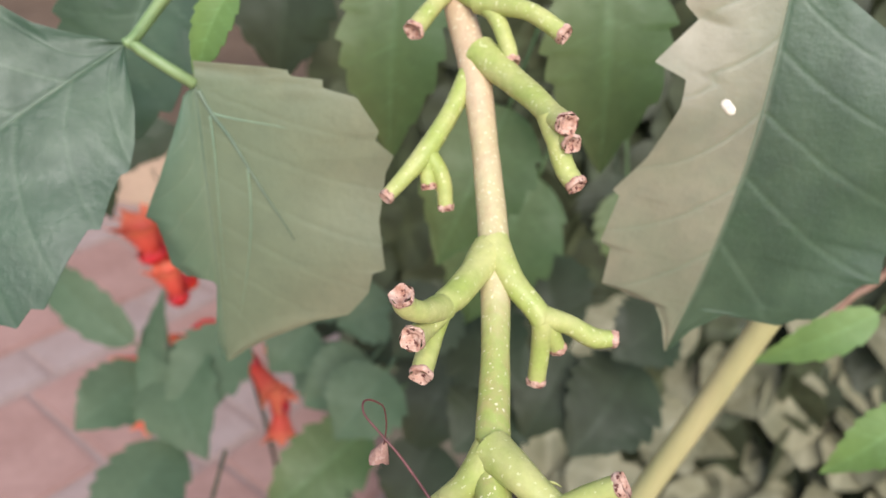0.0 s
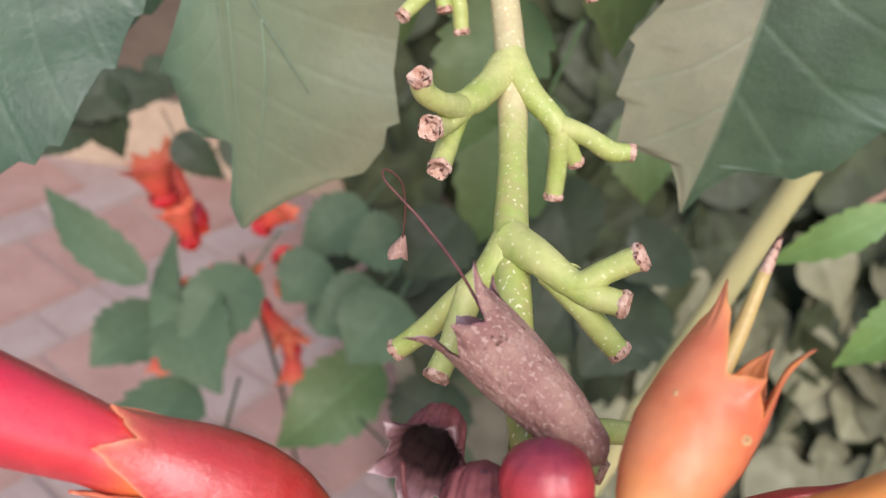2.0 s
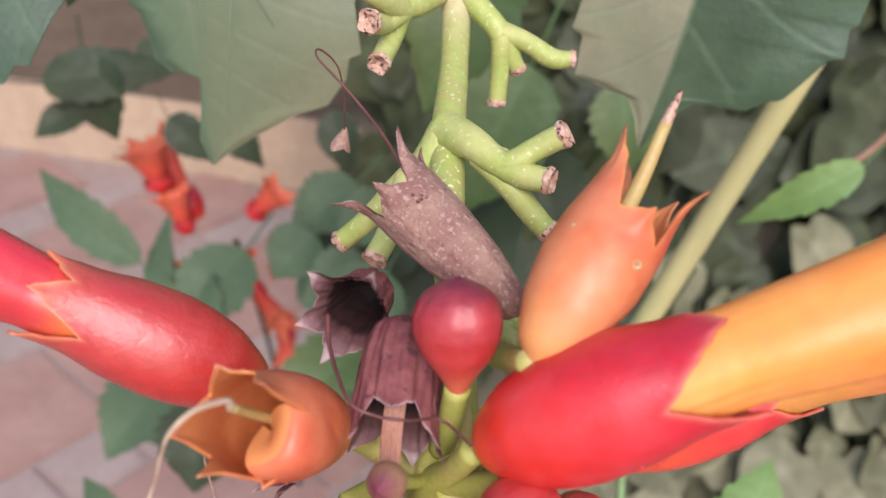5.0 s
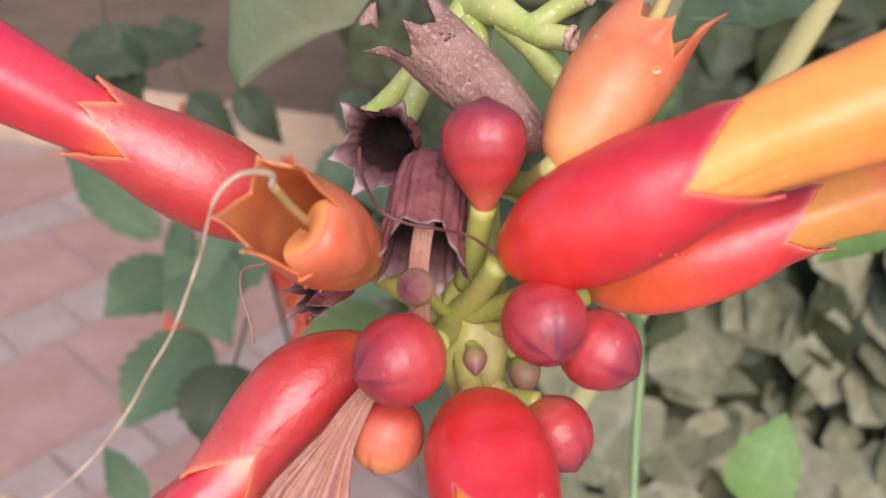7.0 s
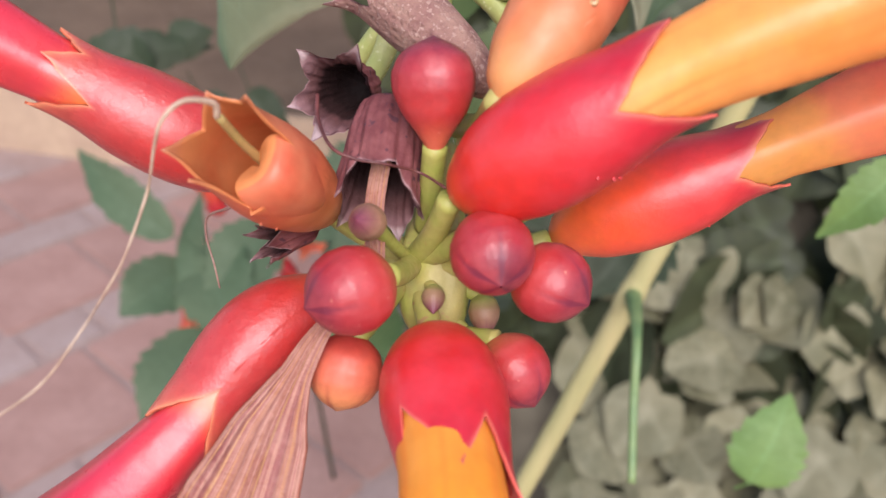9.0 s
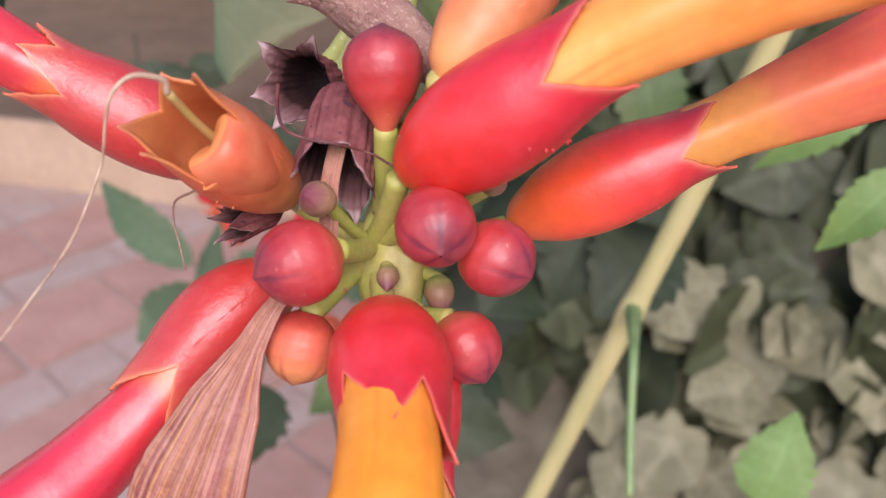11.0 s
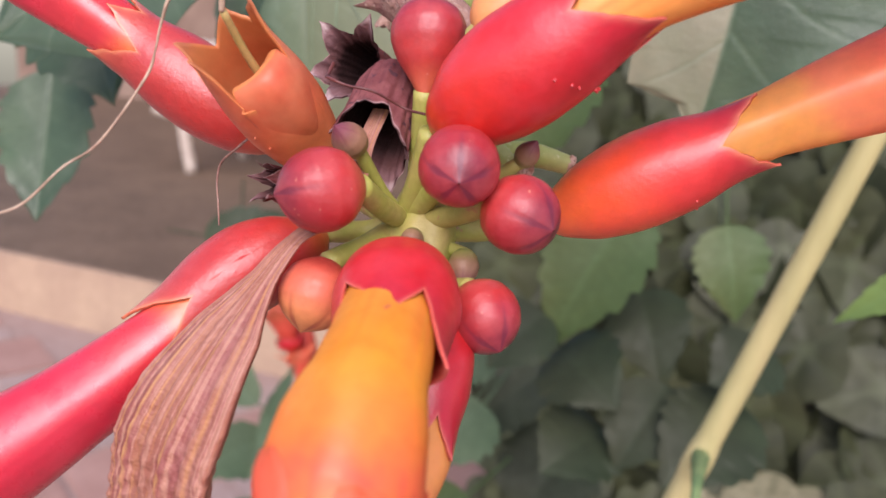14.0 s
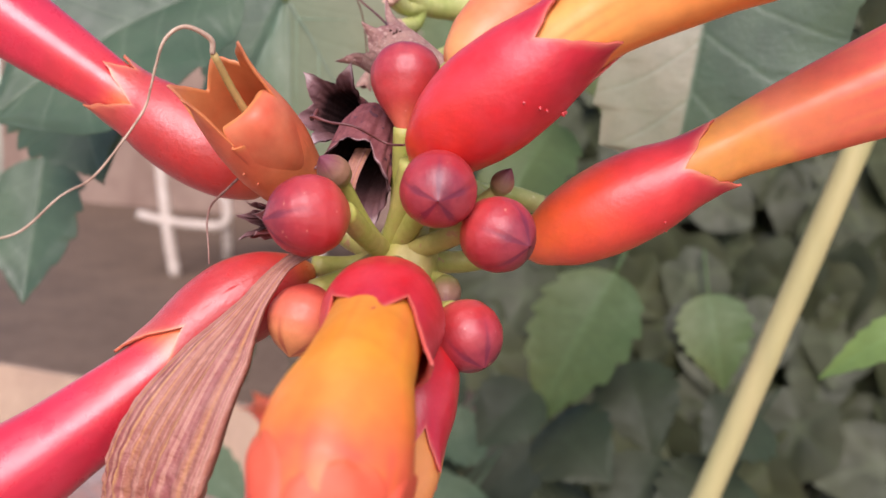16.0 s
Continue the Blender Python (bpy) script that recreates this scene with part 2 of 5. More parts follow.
# Same painted light on one half, with a softer boundary.
M_LEAF_TAN = material("grey_green_leaf_lit_half", [(0.85, 0.9, 0.85)], 40, 0.45, 0.25, 700, "side",
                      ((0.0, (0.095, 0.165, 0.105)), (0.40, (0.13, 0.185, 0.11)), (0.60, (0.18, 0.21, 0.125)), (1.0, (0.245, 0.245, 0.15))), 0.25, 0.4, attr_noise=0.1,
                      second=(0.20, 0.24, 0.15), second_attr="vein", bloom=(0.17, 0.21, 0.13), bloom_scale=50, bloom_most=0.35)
M_LEAF_GREEN = material("mid_green_leaf", [(0.85, 0.85, 0.8)], 40, 0.5, 0.25, 500, "side",
                        ((0.0, (0.080, 0.135, 0.045)), (0.5, (0.10, 0.15, 0.052)), (1.0, (0.125, 0.165, 0.06))), 0.3, 0.35, second=(0.14, 0.24, 0.1), second_attr="vein")
M_LEAF_BRIGHT = material("bright_green_leaf", [(0.15, 0.30, 0.08), (0.18, 0.34, 0.1)], 40, 0.5, 0.2, 500, "side",
                         ((0.0, (0.17, 0.28, 0.085)), (1.0, (0.21, 0.32, 0.095))), 0.35, 0.35, second=(0.24, 0.42, 0.16), second_attr="vein")
# Lighter copy of the M_LEAF_FAR green.
M_LEAF_LIGHTER = material("lighter_mid_green_leaf", [(0.85, 0.9, 0.85)], 30, 0.6, 0.2, 300, "side",
                        ((0.0, (0.082, 0.125, 0.066)), (1.0, (0.098, 0.136, 0.074))), 0.2, 0.3, second=(0.11, 0.165, 0.10), second_attr="vein")
M_SPOT = material("pale_spot", [(0.75, 0.68, 0.56), (0.66, 0.58, 0.46)], 300, 0.8, 0.2, 900, spec=0.2)
# Leaf green darkened so that the colour itself carries the shade farther back.
M_LEAF_FAR = material("green_leaf_painted_shade", [(0.06, 0.12, 0.07), (0.09, 0.15, 0.09)], 30, 0.55, 0.2, 300, "side",
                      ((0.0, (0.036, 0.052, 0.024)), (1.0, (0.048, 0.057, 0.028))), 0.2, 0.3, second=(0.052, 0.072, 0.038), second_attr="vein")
M_HEDGE = material("dusty_grey_green_leaf", [(0.13, 0.125, 0.07), (0.22, 0.20, 0.12)], 14, 0.6, 0.25, 150, through_light=0.1, spec=0.3,
                   second=(0.28, 0.26, 0.17), second_attr="vein", island=0.65)
# Deep green leaves, with the shade of the upper hedge added to their colour.
M_VINE = material("deep_green_painted_shade", [(0.030, 0.037, 0.016), (0.056, 0.062, 0.028)], 14, 0.55, 0.25, 150, through_light=0.12, spec=0.3,
                  second=(0.078, 0.095, 0.045), second_attr="vein", island=0.6)
M_CANE = material("tan_vine_cane", [(0.48, 0.40, 0.20), (0.31, 0.30, 0.13)], 35, 0.55, 0.25, 700, spec=0.35, fibre=(1, 1, 0.15))
M_PETIOLE = material("green_leaf_stalk", [(0.12, 0.20, 0.075), (0.19, 0.26, 0.10)], 100, 0.5, 0.15, 900)
M_TILE = material("terracotta_paver", [(0.30, 0.17, 0.14), (0.36, 0.215, 0.18)], 9, 0.75, 0.4, 90, spec=0.3, island=0.15)
M_TILE_PALE = material("pinkish_grey_paver", [(0.31, 0.22, 0.195), (0.345, 0.26, 0.235)], 9, 0.75, 0.4, 90, spec=0.3, island=0.15)
M_JOINT = material("grey_mortar_joint", [(0.28, 0.195, 0.17), (0.32, 0.235, 0.21)], 30, 0.9, 0.5, 200, spec=0.2)
M_STEP = material("beige_step_stone", [(0.42, 0.30, 0.21), (0.36, 0.25, 0.18)], 7, 0.7, 0.3, 60, spec=0.3)
M_TERRACE = material("brown_terrace_floor", [(0.105, 0.069, 0.045), (0.145, 0.096, 0.063)], 5, 0.7, 0.3, 60, spec=0.3)
M_WALL = material("brown_plaster_wall", [(0.2, 0.13, 0.1), (0.26, 0.18, 0.14)], 4, 0.85, 0.3, 40, spec=0.2)
M_CHAIR = material("pale_painted_cane", [(0.52, 0.44, 0.37), (0.44, 0.36, 0.30)], 25, 0.6, 0.2, 200)
# Dark colour of the backing sheet that stands for shade inside the hedge.
M_BACKING = material("dark_hedge_backing", [(0.075, 0.062, 0.046), (0.11, 0.095, 0.07)], 30, 0.95, 0.8, 90, spec=0.1)
M_BROWN_TWIG = material("brown_twig", [(0.2, 0.1, 0.06), (0.26, 0.15, 0.1)], 100, 0.7, 0.3, 500)


# ---- shape helpers ----
V = Vector


def part(name, geo, mat, parent=None, label=""):
    """One mesh object from (verts, faces, attributes) under a thing or under a part."""
    verts, faces, attrs = geo
    me = bpy.data.meshes.new(name)
    me.from_pydata([tuple(v) for v in verts], [], faces)
    for key, values in attrs.items():
        me.attributes.new(key, "FLOAT", "POINT").data.foreach_set("value", np.asarray(values, np.float32))
    me.polygons.foreach_set("use_smooth", [True] * len(me.polygons))
    me.materials.append(mat)
    me.update()
    ob = new(name, me)
    if parent is not None:
        ob.parent = parent
        ob.matrix_parent_inverse = Matrix.Translation(-parent.location) if parent.type == "EMPTY" else Matrix()
    if label:
        ob["label"] = label
    return ob


def thing(name, at, label, category, group="", kind=""):
    ob = new(name)
    ob.empty_display_size = 0.01
    ob.location = at
    return tagged(ob, label, category, group, kind)


def smooth_path(pts, n):
    """n + 1 points on a Catmull-Rom curve through pts."""
    p = np.array(pts, float)
    if len(p) == 2:
        return p[0] + (p[1] - p[0]) * np.linspace(0, 1, n + 1)[:, None]
    e = np.vstack([2 * p[0] - p[1], p, 2 * p[-1] - p[-2]])
    out = []
    for s in np.linspace(0, len(p) - 1, n + 1):
        k = min(int(s), len(p) - 2)
        f = s - k
        a, b, c, d = e[k:k + 4]
        out.append(0.5 * (2 * b + (c - a) * f + (2 * a - 5 * b + 4 * c - d) * f * f + (3 * b - a - 3 * c + d) * f ** 3))
    return np.array(out)


def frames(c, start=None):
    """Tangent and two cross directions carried along a curve."""
    t = np.gradient(c, axis=0)
    t /= np.linalg.norm(t, axis=1)[:, None] + 1e-12
    ref = np.array(start if start is not None else ((0, 0, 1) if abs(t[0][2]) < 0.9 else (1, 0, 0)), float)
    us, vs = [], []
    for d in t:
        ref = ref - d * (ref @ d)
        ref /= np.linalg.norm(ref) + 1e-12
        us.append(ref)
        vs.append(np.cross(d, ref))
    return t, np.array(us), np.array(vs)


def sheet(grid, closed, attrs, flip=False):
    """Faces over a grid of points [rows][columns]."""
    r, c = grid.shape[:2]
    faces = []
    for i in range(r - 1):
        for j in range(c if closed else c - 1):
            k = (j + 1) % c
            f = (i * c + j, i * c + k, (i + 1) * c + k, (i + 1) * c + j)
            faces.append(f[::-1] if flip else f)
    return [tuple(v) for v in grid.reshape(-1, 3)], faces, {k: np.asarray(v).ravel() for k, v in attrs.items()}


def joined(*geos):
    verts, faces, attrs = [], [], {}
    for v, f, a in geos:
        off = len(verts)
        verts += list(v)
        faces += [tuple(i + off for i in q) for q in f]
        for k in set(attrs) | set(a):
            attrs[k] = list(attrs.get(k, [0.0] * off)) + list(a.get(k, [0.0] * len(v)))
    return verts, faces, attrs


def tube(pts, radii, nu=14, n=24, flat=1.0, start=None, bumps=0.0, seed=0, cap=True, ridge=0.0):
    """A round or flattened tube along a smooth curve; radii spread evenly over its length."""
    c = smooth_path(pts, n)
    t, u, v = frames(c, start)
    s = np.linspace(0, 1, n + 1)
    r = np.interp(s, np.linspace(0, 1, len(radii)), radii)
    a = np.linspace(0, 2 * math.pi, nu, endpoint=False)
    rng = np.random.RandomState(seed)
    wob = 1 + bumps * rng.uniform(-1, 1, (n + 1, nu)) + ridge * np.cos(5 * a)[None] * np.sin(math.pi * s)[:, None]
    streak = np.clip(np.repeat(rng.uniform(-0.5, 0.55, nu)[None], n + 1, 0) * (0.6 + 0.4 * np.sin(9 * s)[:, None]), 0, 1)
    grid = c[:, None] + (u[:, None] * np.cos(a)[None, :, None] + v[:, None] * np.sin(a)[None, :, None] * flat) * (r[:, None] * wob)[..., None]
    geo = sheet(grid, True, {"grad": np.repeat(s[:, None], nu, 1), "vein": streak}, flip=True)
    if cap:
        verts, faces, attrs = geo
        first, last = len(verts), len(verts) + 1
        verts += [tuple(c[0] - t[0] * r[0] * 0.35), tuple(c[-1] + t[-1] * r[-1] * 0.35)]
        faces += [(first, j, (j + 1) % nu) for j in range(nu)]
        o = n * nu
        faces += [(last, o + (j + 1) % nu, o + j) for j in range(nu)]
        attrs["grad"], attrs["vein"] = np.append(attrs["grad"], [0, 1]), np.append(attrs["vein"], [0, 0])
        geo = (verts, faces, attrs)
    return geo


def turned(base, tip, profile, nu=48, nv=30, lobes=0, notch=0.0, phase=0.0, wall=0.0, shape=None, sharp=1.0, seams=0, seam_depth=0.75):
    """A body turned round the line from base to tip. profile: (share of the length, radius); lobes: pointed teeth at the mouth;
    wall: thickness of an open body; shape(angle, v): a factor on the radius."""
    base, tip = np.array(base, float), np.array(tip, float)
    d = tip - base
    ax = d / np.linalg.norm(d)
    ref = np.array((0, 0, 1) if abs(ax[2]) < 0.9 else (1, 0, 0), float)
    u = ref - ax * (ref @ ax)
    u /= np.linalg.norm(u)
    w = np.cross(ax, u)
    px, pr = np.array(profile, float).T
    a = np.linspace(0, 2 * math.pi, nu, endpoint=False)
    q = np.abs(((a + phase) * lobes / (2 * math.pi)) % 1 * 2 - 1) if lobes else np.zeros(nu)
    top = 1 - notch * (1 - q) ** sharp if lobes else np.ones(nu)
    v = np.linspace(0, 1, nv + 1)
    knots = np.linspace(0, 1, 60)
    fine = np.interp(knots, px, pr)
    for _ in range(6):
        fine[1:-1] = (fine[:-2] + 2 * fine[1:-1] + fine[2:]) / 4

    def layer(inset):
        g = np.zeros((nv + 1, nu, 3))
        for i, s in enumerate(v):
            sv = s * top
            r = np.maximum(np.interp(sv, knots, fine) - inset * min(1, s * 8), 0.00002)
            if shape:
                r = r * np.array([shape(x, y) for x, y in zip(a, sv)])
            g[i] = base + d * sv[:, None] + (u * np.cos(a)[:, None] + w * np.sin(a)[:, None]) * r[:, None]
        return g

    sv = v[:, None] * top[None]
    attrs = {"grad": sv, "rim": np.repeat(0.35 * np.clip((v - 0.97) / 0.03, 0, 1)[:, None], nu, 1)}
    if seams:
        e = np.abs(((a + phase) * seams / (2 * math.pi)) % 1 - 0.5) * 2
        attrs["vein"] = np.clip((e[None] - (0.93 - 0.28 * v[:, None] ** 4)) / 0.07, 0, 1) * np.clip((v[:, None] - 0.5) * 2.0, 0, seam_depth)
    outer = sheet(layer(0), True, attrs)
    if not wall:
        return outer
    g = np.concatenate([layer(0)[-1:], layer(wall)[::-1]])
    inner = sheet(g, True, {"grad": np.concatenate([sv[-1:], sv[::-1]]), "rim": np.full((nv + 2, nu), 0.4)})
    return joined(outer, inner)


def leaf_blade(base, tip, facing, half, belly=(0, 0, 0), fold=(0.15, 0.15), teeth=7, tooth=0.16, veins=7, nu=12, nv=84, wide_at=0.36, acuminate=1.4, wave=0.06, seed=0, skew=0.0, thick=0.00025, tone=(0.0, 1.0), full=0.8, edges=None, slant=(0.0, 0.0)):
    """A toothed leaf with a folded midrib, sunken veins and a wavy margin."""
    rng = np.random.RandomState(seed)
    base, tip, belly = np.array(base, float), np.array(tip, float), np.array(belly, float)
    d = tip - base
    length = np.linalg.norm(d)
    n = np.array(facing, float)
    n -= d * (n @ d) / (d @ d)
    n /= np.linalg.norm(n)
    side = np.cross(d / length, n)
    s = np.linspace(0, 1, nv + 1)
    p = np.log(0.5) / np.log(wide_at)
    out = np.sin(math.pi * s ** p) ** full
    out *= np.where(s > 0.6, 1 - (np.maximum(s - 0.6, 0) / 0.4) ** acuminate * 0.35, 1)
    out = np.maximum(out, 0.004)
    w = np.linspace(-1, 1, 2 * nu + 1)
    grid = np.zeros((nv + 1, 2 * nu + 1, 3))
    vein = np.zeros(grid.shape[:2])
    ph = rng.uniform(0, 6, 6)
    for i, si in enumerate(s):
        for sgn in (-1, 1):
            saw = (si * teeth * (1 + 0.12 * sgn) + ph[sgn + 1]) % 1
            rim = 1 - tooth * (1 - saw) ** 1.2 * min(1, si * 5)
            h = half * out[i] * rim * (1 + skew * sgn)
            if edges:
                es, ew = zip(*edges[0 if sgn < 0 else 1])
                h = 0.001 * float(np.interp(si, es, ew))
            cols = range(nu, 2 * nu + 1) if sgn > 0 else range(0, nu + 1)
            for j in cols:
                x = abs(w[j])
                back = x * half * 0.35 * (0.6 if si > 0.5 else 1.0) * min(1, si * 3)
                lift = fold[0 if sgn < 0 else 1] * x * h - 0.35 * abs(fold[0 if sgn < 0 else 1]) * x * x * h
                lift += wave * half * x * x * math.sin(9 * si + ph[sgn + 3]) * math.sin(math.pi * si)
                q = (si - (0.42 * x - 0.16 * x * x) * half / length * 1.6 + 0.018 * math.sin(6 * si + ph[2] + sgn)) * veins
                dist = abs((q + 0.5) % 1 - 0.5)
                vv = math.exp(-(dist / 0.035) ** 2) * (1 - 0.6 * x) * (0.0 if si < 0.03 else 1.0)
                mid = math.exp(-(x * h / (0.013 * half)) ** 2)
                vein[i, j] = min(1, 0.30 * vv + mid * 0.2)
                lift -= 0.006 * half * max(vv * 0.8, mid)
                lift += 0.016 * half * math.sin(17 * si + 3 * x + ph[0]) * math.sin(5 * x + ph[1]) * x
                c = base + d * (si + slant[0 if sgn < 0 else 1] * (1 - si) * x) + belly * math.sin(math.pi * si)
                grid[i, j] = c + side * (sgn * x * h) + n * lift
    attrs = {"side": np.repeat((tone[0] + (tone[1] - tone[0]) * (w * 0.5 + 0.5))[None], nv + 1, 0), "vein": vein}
    top = sheet(grid, False, attrs)
    low = sheet(grid - n * thick, False, attrs, flip=True)
    return joined(top, low)


# ---- ground, pavement, step, terrace ----
def box_geo(lo, hi, bevel=0.0):
    bm = bmesh.new()
    bmesh.ops.create_cube(bm, size=1)
    for v in bm.verts:
        v.co = V([lo[k] + (v.co[k] + 0.5) * (hi[k] - lo[k]) for k in range(3)])
    if bevel:
        bmesh.ops.bevel(bm, geom=list(bm.edges), offset=bevel, segments=2, affect="EDGES")
    bm.verts.index_update()
    geo = ([tuple(v.co) for v in bm.verts], [tuple(v.index for v in f.verts) for f in bm.faces], {})
    bm.free()
    return geo


def flat(ob):
    ob.data.polygons.foreach_set("use_smooth", [False] * len(ob.data.polygons))
    return ob


floor = tagged(flat(part("pavement", box_geo((-6, -6, -0.1), (6, 1.6, -0.004)), M_JOINT)), "terracotta paved patio floor with pale mortar joints", "pavement", kind="structure")
step = tagged(flat(part("step", box_geo((-6, 1.6, -0.1), (6, 1.63, 0.172), 0.008), M_STEP)), "beige stone step along the edge of the terrace", "step", kind="structure")
terrace = tagged(flat(part("terrace_floor", box_geo((-6, 1.63, -0.1), (6, 5.4, 0.165)), M_TERRACE)), "brown tiled terrace floor behind the step", "floor", kind="structure")
wall = tagged(flat(part("wall_north", box_geo((-6, 5.4, -0.1), (6, 5.6, 3.2)), M_WALL)), "brown plaster wall behind the terrace", "wall", kind="structure")


# ---- pale cane chair on the terrace ----
def cane_chair():
    y, z = 3.0, 0.165
    ch = thing("garden_chair", (-1.9, y, z), "pale painted cane garden chair on the brown terrace", "chair")
    part("leg", tube([(-2.30, y, z), (-2.34, y, z + 0.2), (-2.40, y + 0.02, z + 0.55)], [0.026, 0.026, 0.026], 12, 12), M_CHAIR, ch)
    part("leg", tube([(-1.53, y, z), (-1.57, y, z + 0.2), (-1.62, y + 0.02, z + 0.55)], [0.026, 0.026, 0.026], 12, 12), M_CHAIR, ch)
    for x in (-2.36, -1.58):
        part("leg", tube([(x, y + 0.5, z), (x, y + 0.48, z + 0.55)], [0.024, 0.024], 12, 6), M_CHAIR, ch)
    part("brace", tube([(-2.50, y, z + 0.27), (-2.36, y, z + 0.25), (-2.2, y, z + 0.245), (-2.06, y, z + 0.25), (-2.02, y, z + 0.3), (-2.05, y, z + 0.44)], [0.022] * 6, 12, 28), M_CHAIR, ch, "bent cane brace")
    part("seat", box_geo((-2.44, y - 0.03, z + 0.54), (-1.52, y + 0.55, z + 0.59), 0.012), M_CHAIR, ch)
    part("backrest", box_geo((-2.44, y + 0.5, z + 0.6), (-1.52, y + 0.55, z + 0.95), 0.012), M_CHAIR, ch)


cane_chair()

# ---- flower cluster of the trumpet vine ----
cluster = thing("trumpet_vine_flower_cluster", (0.0, 0.135, 0.90), "arching trumpet vine flower cluster with red calyces and orange trumpets", "flower")
STEM = [(-0.0063, 0.1526, 0.9157), (-0.0025, 0.1399, 0.9074), (0.0019, 0.1306, 0.9005), (0.0057, 0.1207, 0.8919), (0.0095, 0.1089, 0.8819), (0.0120, 0.0963, 0.8735), (0.0138, 0.0827, 0.8674), (0.0169, 0.0680, 0.8609), (0.0200, 0.0580, 0.8520), (0.0190, 0.0500, 0.8430), (0.0215, 0.0450, 0.8360)]
stem = part("stem", tube(STEM, [0.0024, 0.0024, 0.0024, 0.0020, 0.0022, 0.0019, 0.0023, 0.0019, 0.0018, 0.0017, 0.0010], 20, 90, bumps=0.015, seed=3), M_STEM, cluster, "pale tan and green speckled stem")


def twig(pts, radii, scar=True, seed=0, parent=stem, cut=True):
    """A short green side shoot, cut off with a woody scar where a flower has dropped."""
    radii = [radii[0] * 1.45] + [r * 1.15 for r in radii[1:]]
    t = part("side_shoot", tube(pts, radii, 14, 22, bumps=0.02, seed=seed, cap=not scar), M_TWIG, parent)
    if scar:
        a, b = np.array(pts[-2]), np.array(pts[-1])
        d = (b - a) / np.linalg.norm(b - a)
        r = radii[-1]
        rng = np.random.RandomState(seed)
        rim = turned(b - d * 0.0006, b + d * 0.0004, [(0, r * 1.0), (0.5, r * 1.14), (1, r * 0.98)], 18, 5, shape=lambda x, y: 1 + 0.06 * math.sin(5 * x + seed))
        part("scar", joined(rim, turned(b + d * 0.0004, b - d * 0.0003, [(0, r * 0.98), (0.3, r * 0.62), (0.7, r * 0.5), (1, 0.00005)], 18, 8, shape=lambda x, y: 1 + 0.15 * math.sin(4 * x + seed))), M_SCAR, t)
    return t


def lerp(a, b, f):
    return tuple(np.array(a) + (np.array(b) - np.array(a)) * f)


N1, N2, N3 = (0.0019, 0.1306, 0.9005), (0.0093, 0.1090, 0.8825), (0.0137, 0.0829, 0.8687)
# upper whorl
UL = (-0.0026, 0.1187, 0.8906)
twig([N1, (-0.0001, 0.1246, 0.8952), UL, (-0.0049, 0.1152, 0.8877), (-0.0068, 0.1119, 0.8857)], [0.0013, 0.00125, 0.0014, 0.0011, 0.0009], seed=1)
twig([UL, (-0.0021, 0.1177, 0.8879), (-0.0015, 0.1168, 0.8858)], [0.0011, 0.0011, 0.0010], seed=2)
twig([UL, (0.0002, 0.1178, 0.8871), (0.0013, 0.1166, 0.8829)], [0.0010, 0.0011, 0.0010], seed=3)
UR = (0.0147, 0.1159, 0.8996)
twig([(0.0027, 0.1311, 0.9023), (0.0081, 0.1253, 0.9009), (0.0121, 0.1199, 0.9002), UR, (0.0167, 0.1119, 0.9002)], [0.0019, 0.0018, 0.0016, 0.0015, 0.0013], seed=4)
twig([UR, (0.0166, 0.1142, 0.8977), (0.0178, 0.1120, 0.8975)], [0.0013, 0.0012, 0.0011], seed=24)
twig([UR, (0.0160, 0.1138, 0.8965), (0.0176, 0.1129, 0.8933), (0.0193, 0.1111, 0.8921)], [0.0015, 0.0013, 0.0013, 0.0012], seed=5)
twig([(-0.0029, 0.1408, 0.9108), (-0.0055, 0.1358, 0.9078), (-0.0076, 0.1298, 0.9049)], [0.0012, 0.0012, 0.0013], seed=6)
twig([(-0.0024, 0.1388, 0.9097), (0.0036, 0.1329, 0.9082), (0.0065, 0.1295, 0.9049), (0.0077, 0.1276, 0.9028)], [0.0012, 0.0011, 0.0011, 0.0010], seed=7)
twig([(0.0011, 0.1349, 0.9089), (0.0088, 0.1300, 0.9098), (0.0147, 0.1271, 0.9078)], [0.0012, 0.0012, 0.0012], seed=8)
# middle whorl
FL = (0.0045, 0.0950, 0.8799)
twig([(0.0091, 0.1083, 0.8812), (0.0075, 0.1031, 0.8806), (0.0059, 0.0983, 0.8801), FL, (0.0038, 0.0936, 0.8767), (0.0036, 0.0871, 0.8750)], [0.0020, 0.0018, 0.0017, 0.0015, 0.0013, 0.0012], seed=9)
twig([FL, (0.0029, 0.0898, 0.8824), (0.0012, 0.0874, 0.8844), (0.0007, 0.0863, 0.8866)], [0.0013, 0.0012, 0.0012, 0.0012], seed=10)
twig([FL, (0.0031, 0.0913, 0.8790), (0.0022, 0.0871, 0.8802)], [0.0013, 0.0012, 0.0013], seed=11)
FR = (0.0172, 0.1013, 0.8766)
twig([N2, (0.0128, 0.1039, 0.8799), FR, (0.0179, 0.1009, 0.8725), (0.0181, 0.0997, 0.8669)], [0.0016, 0.0015, 0.0014, 0.0012, 0.0011], seed=12)
twig([FR, (0.0190, 0.1017, 0.8737), (0.0204, 0.1020, 0.8714)], [0.0012, 0.0012, 0.0010], seed=13)
twig([FR, (0.0211, 0.1025, 0.8753), (0.0249, 0.1033, 0.8732), (0.0278, 0.1039, 0.8732)], [0.0012, 0.0012, 0.0013, 0.0010], seed=14)
# lower whorl
GR = (0.0216, 0.0758, 0.8688)
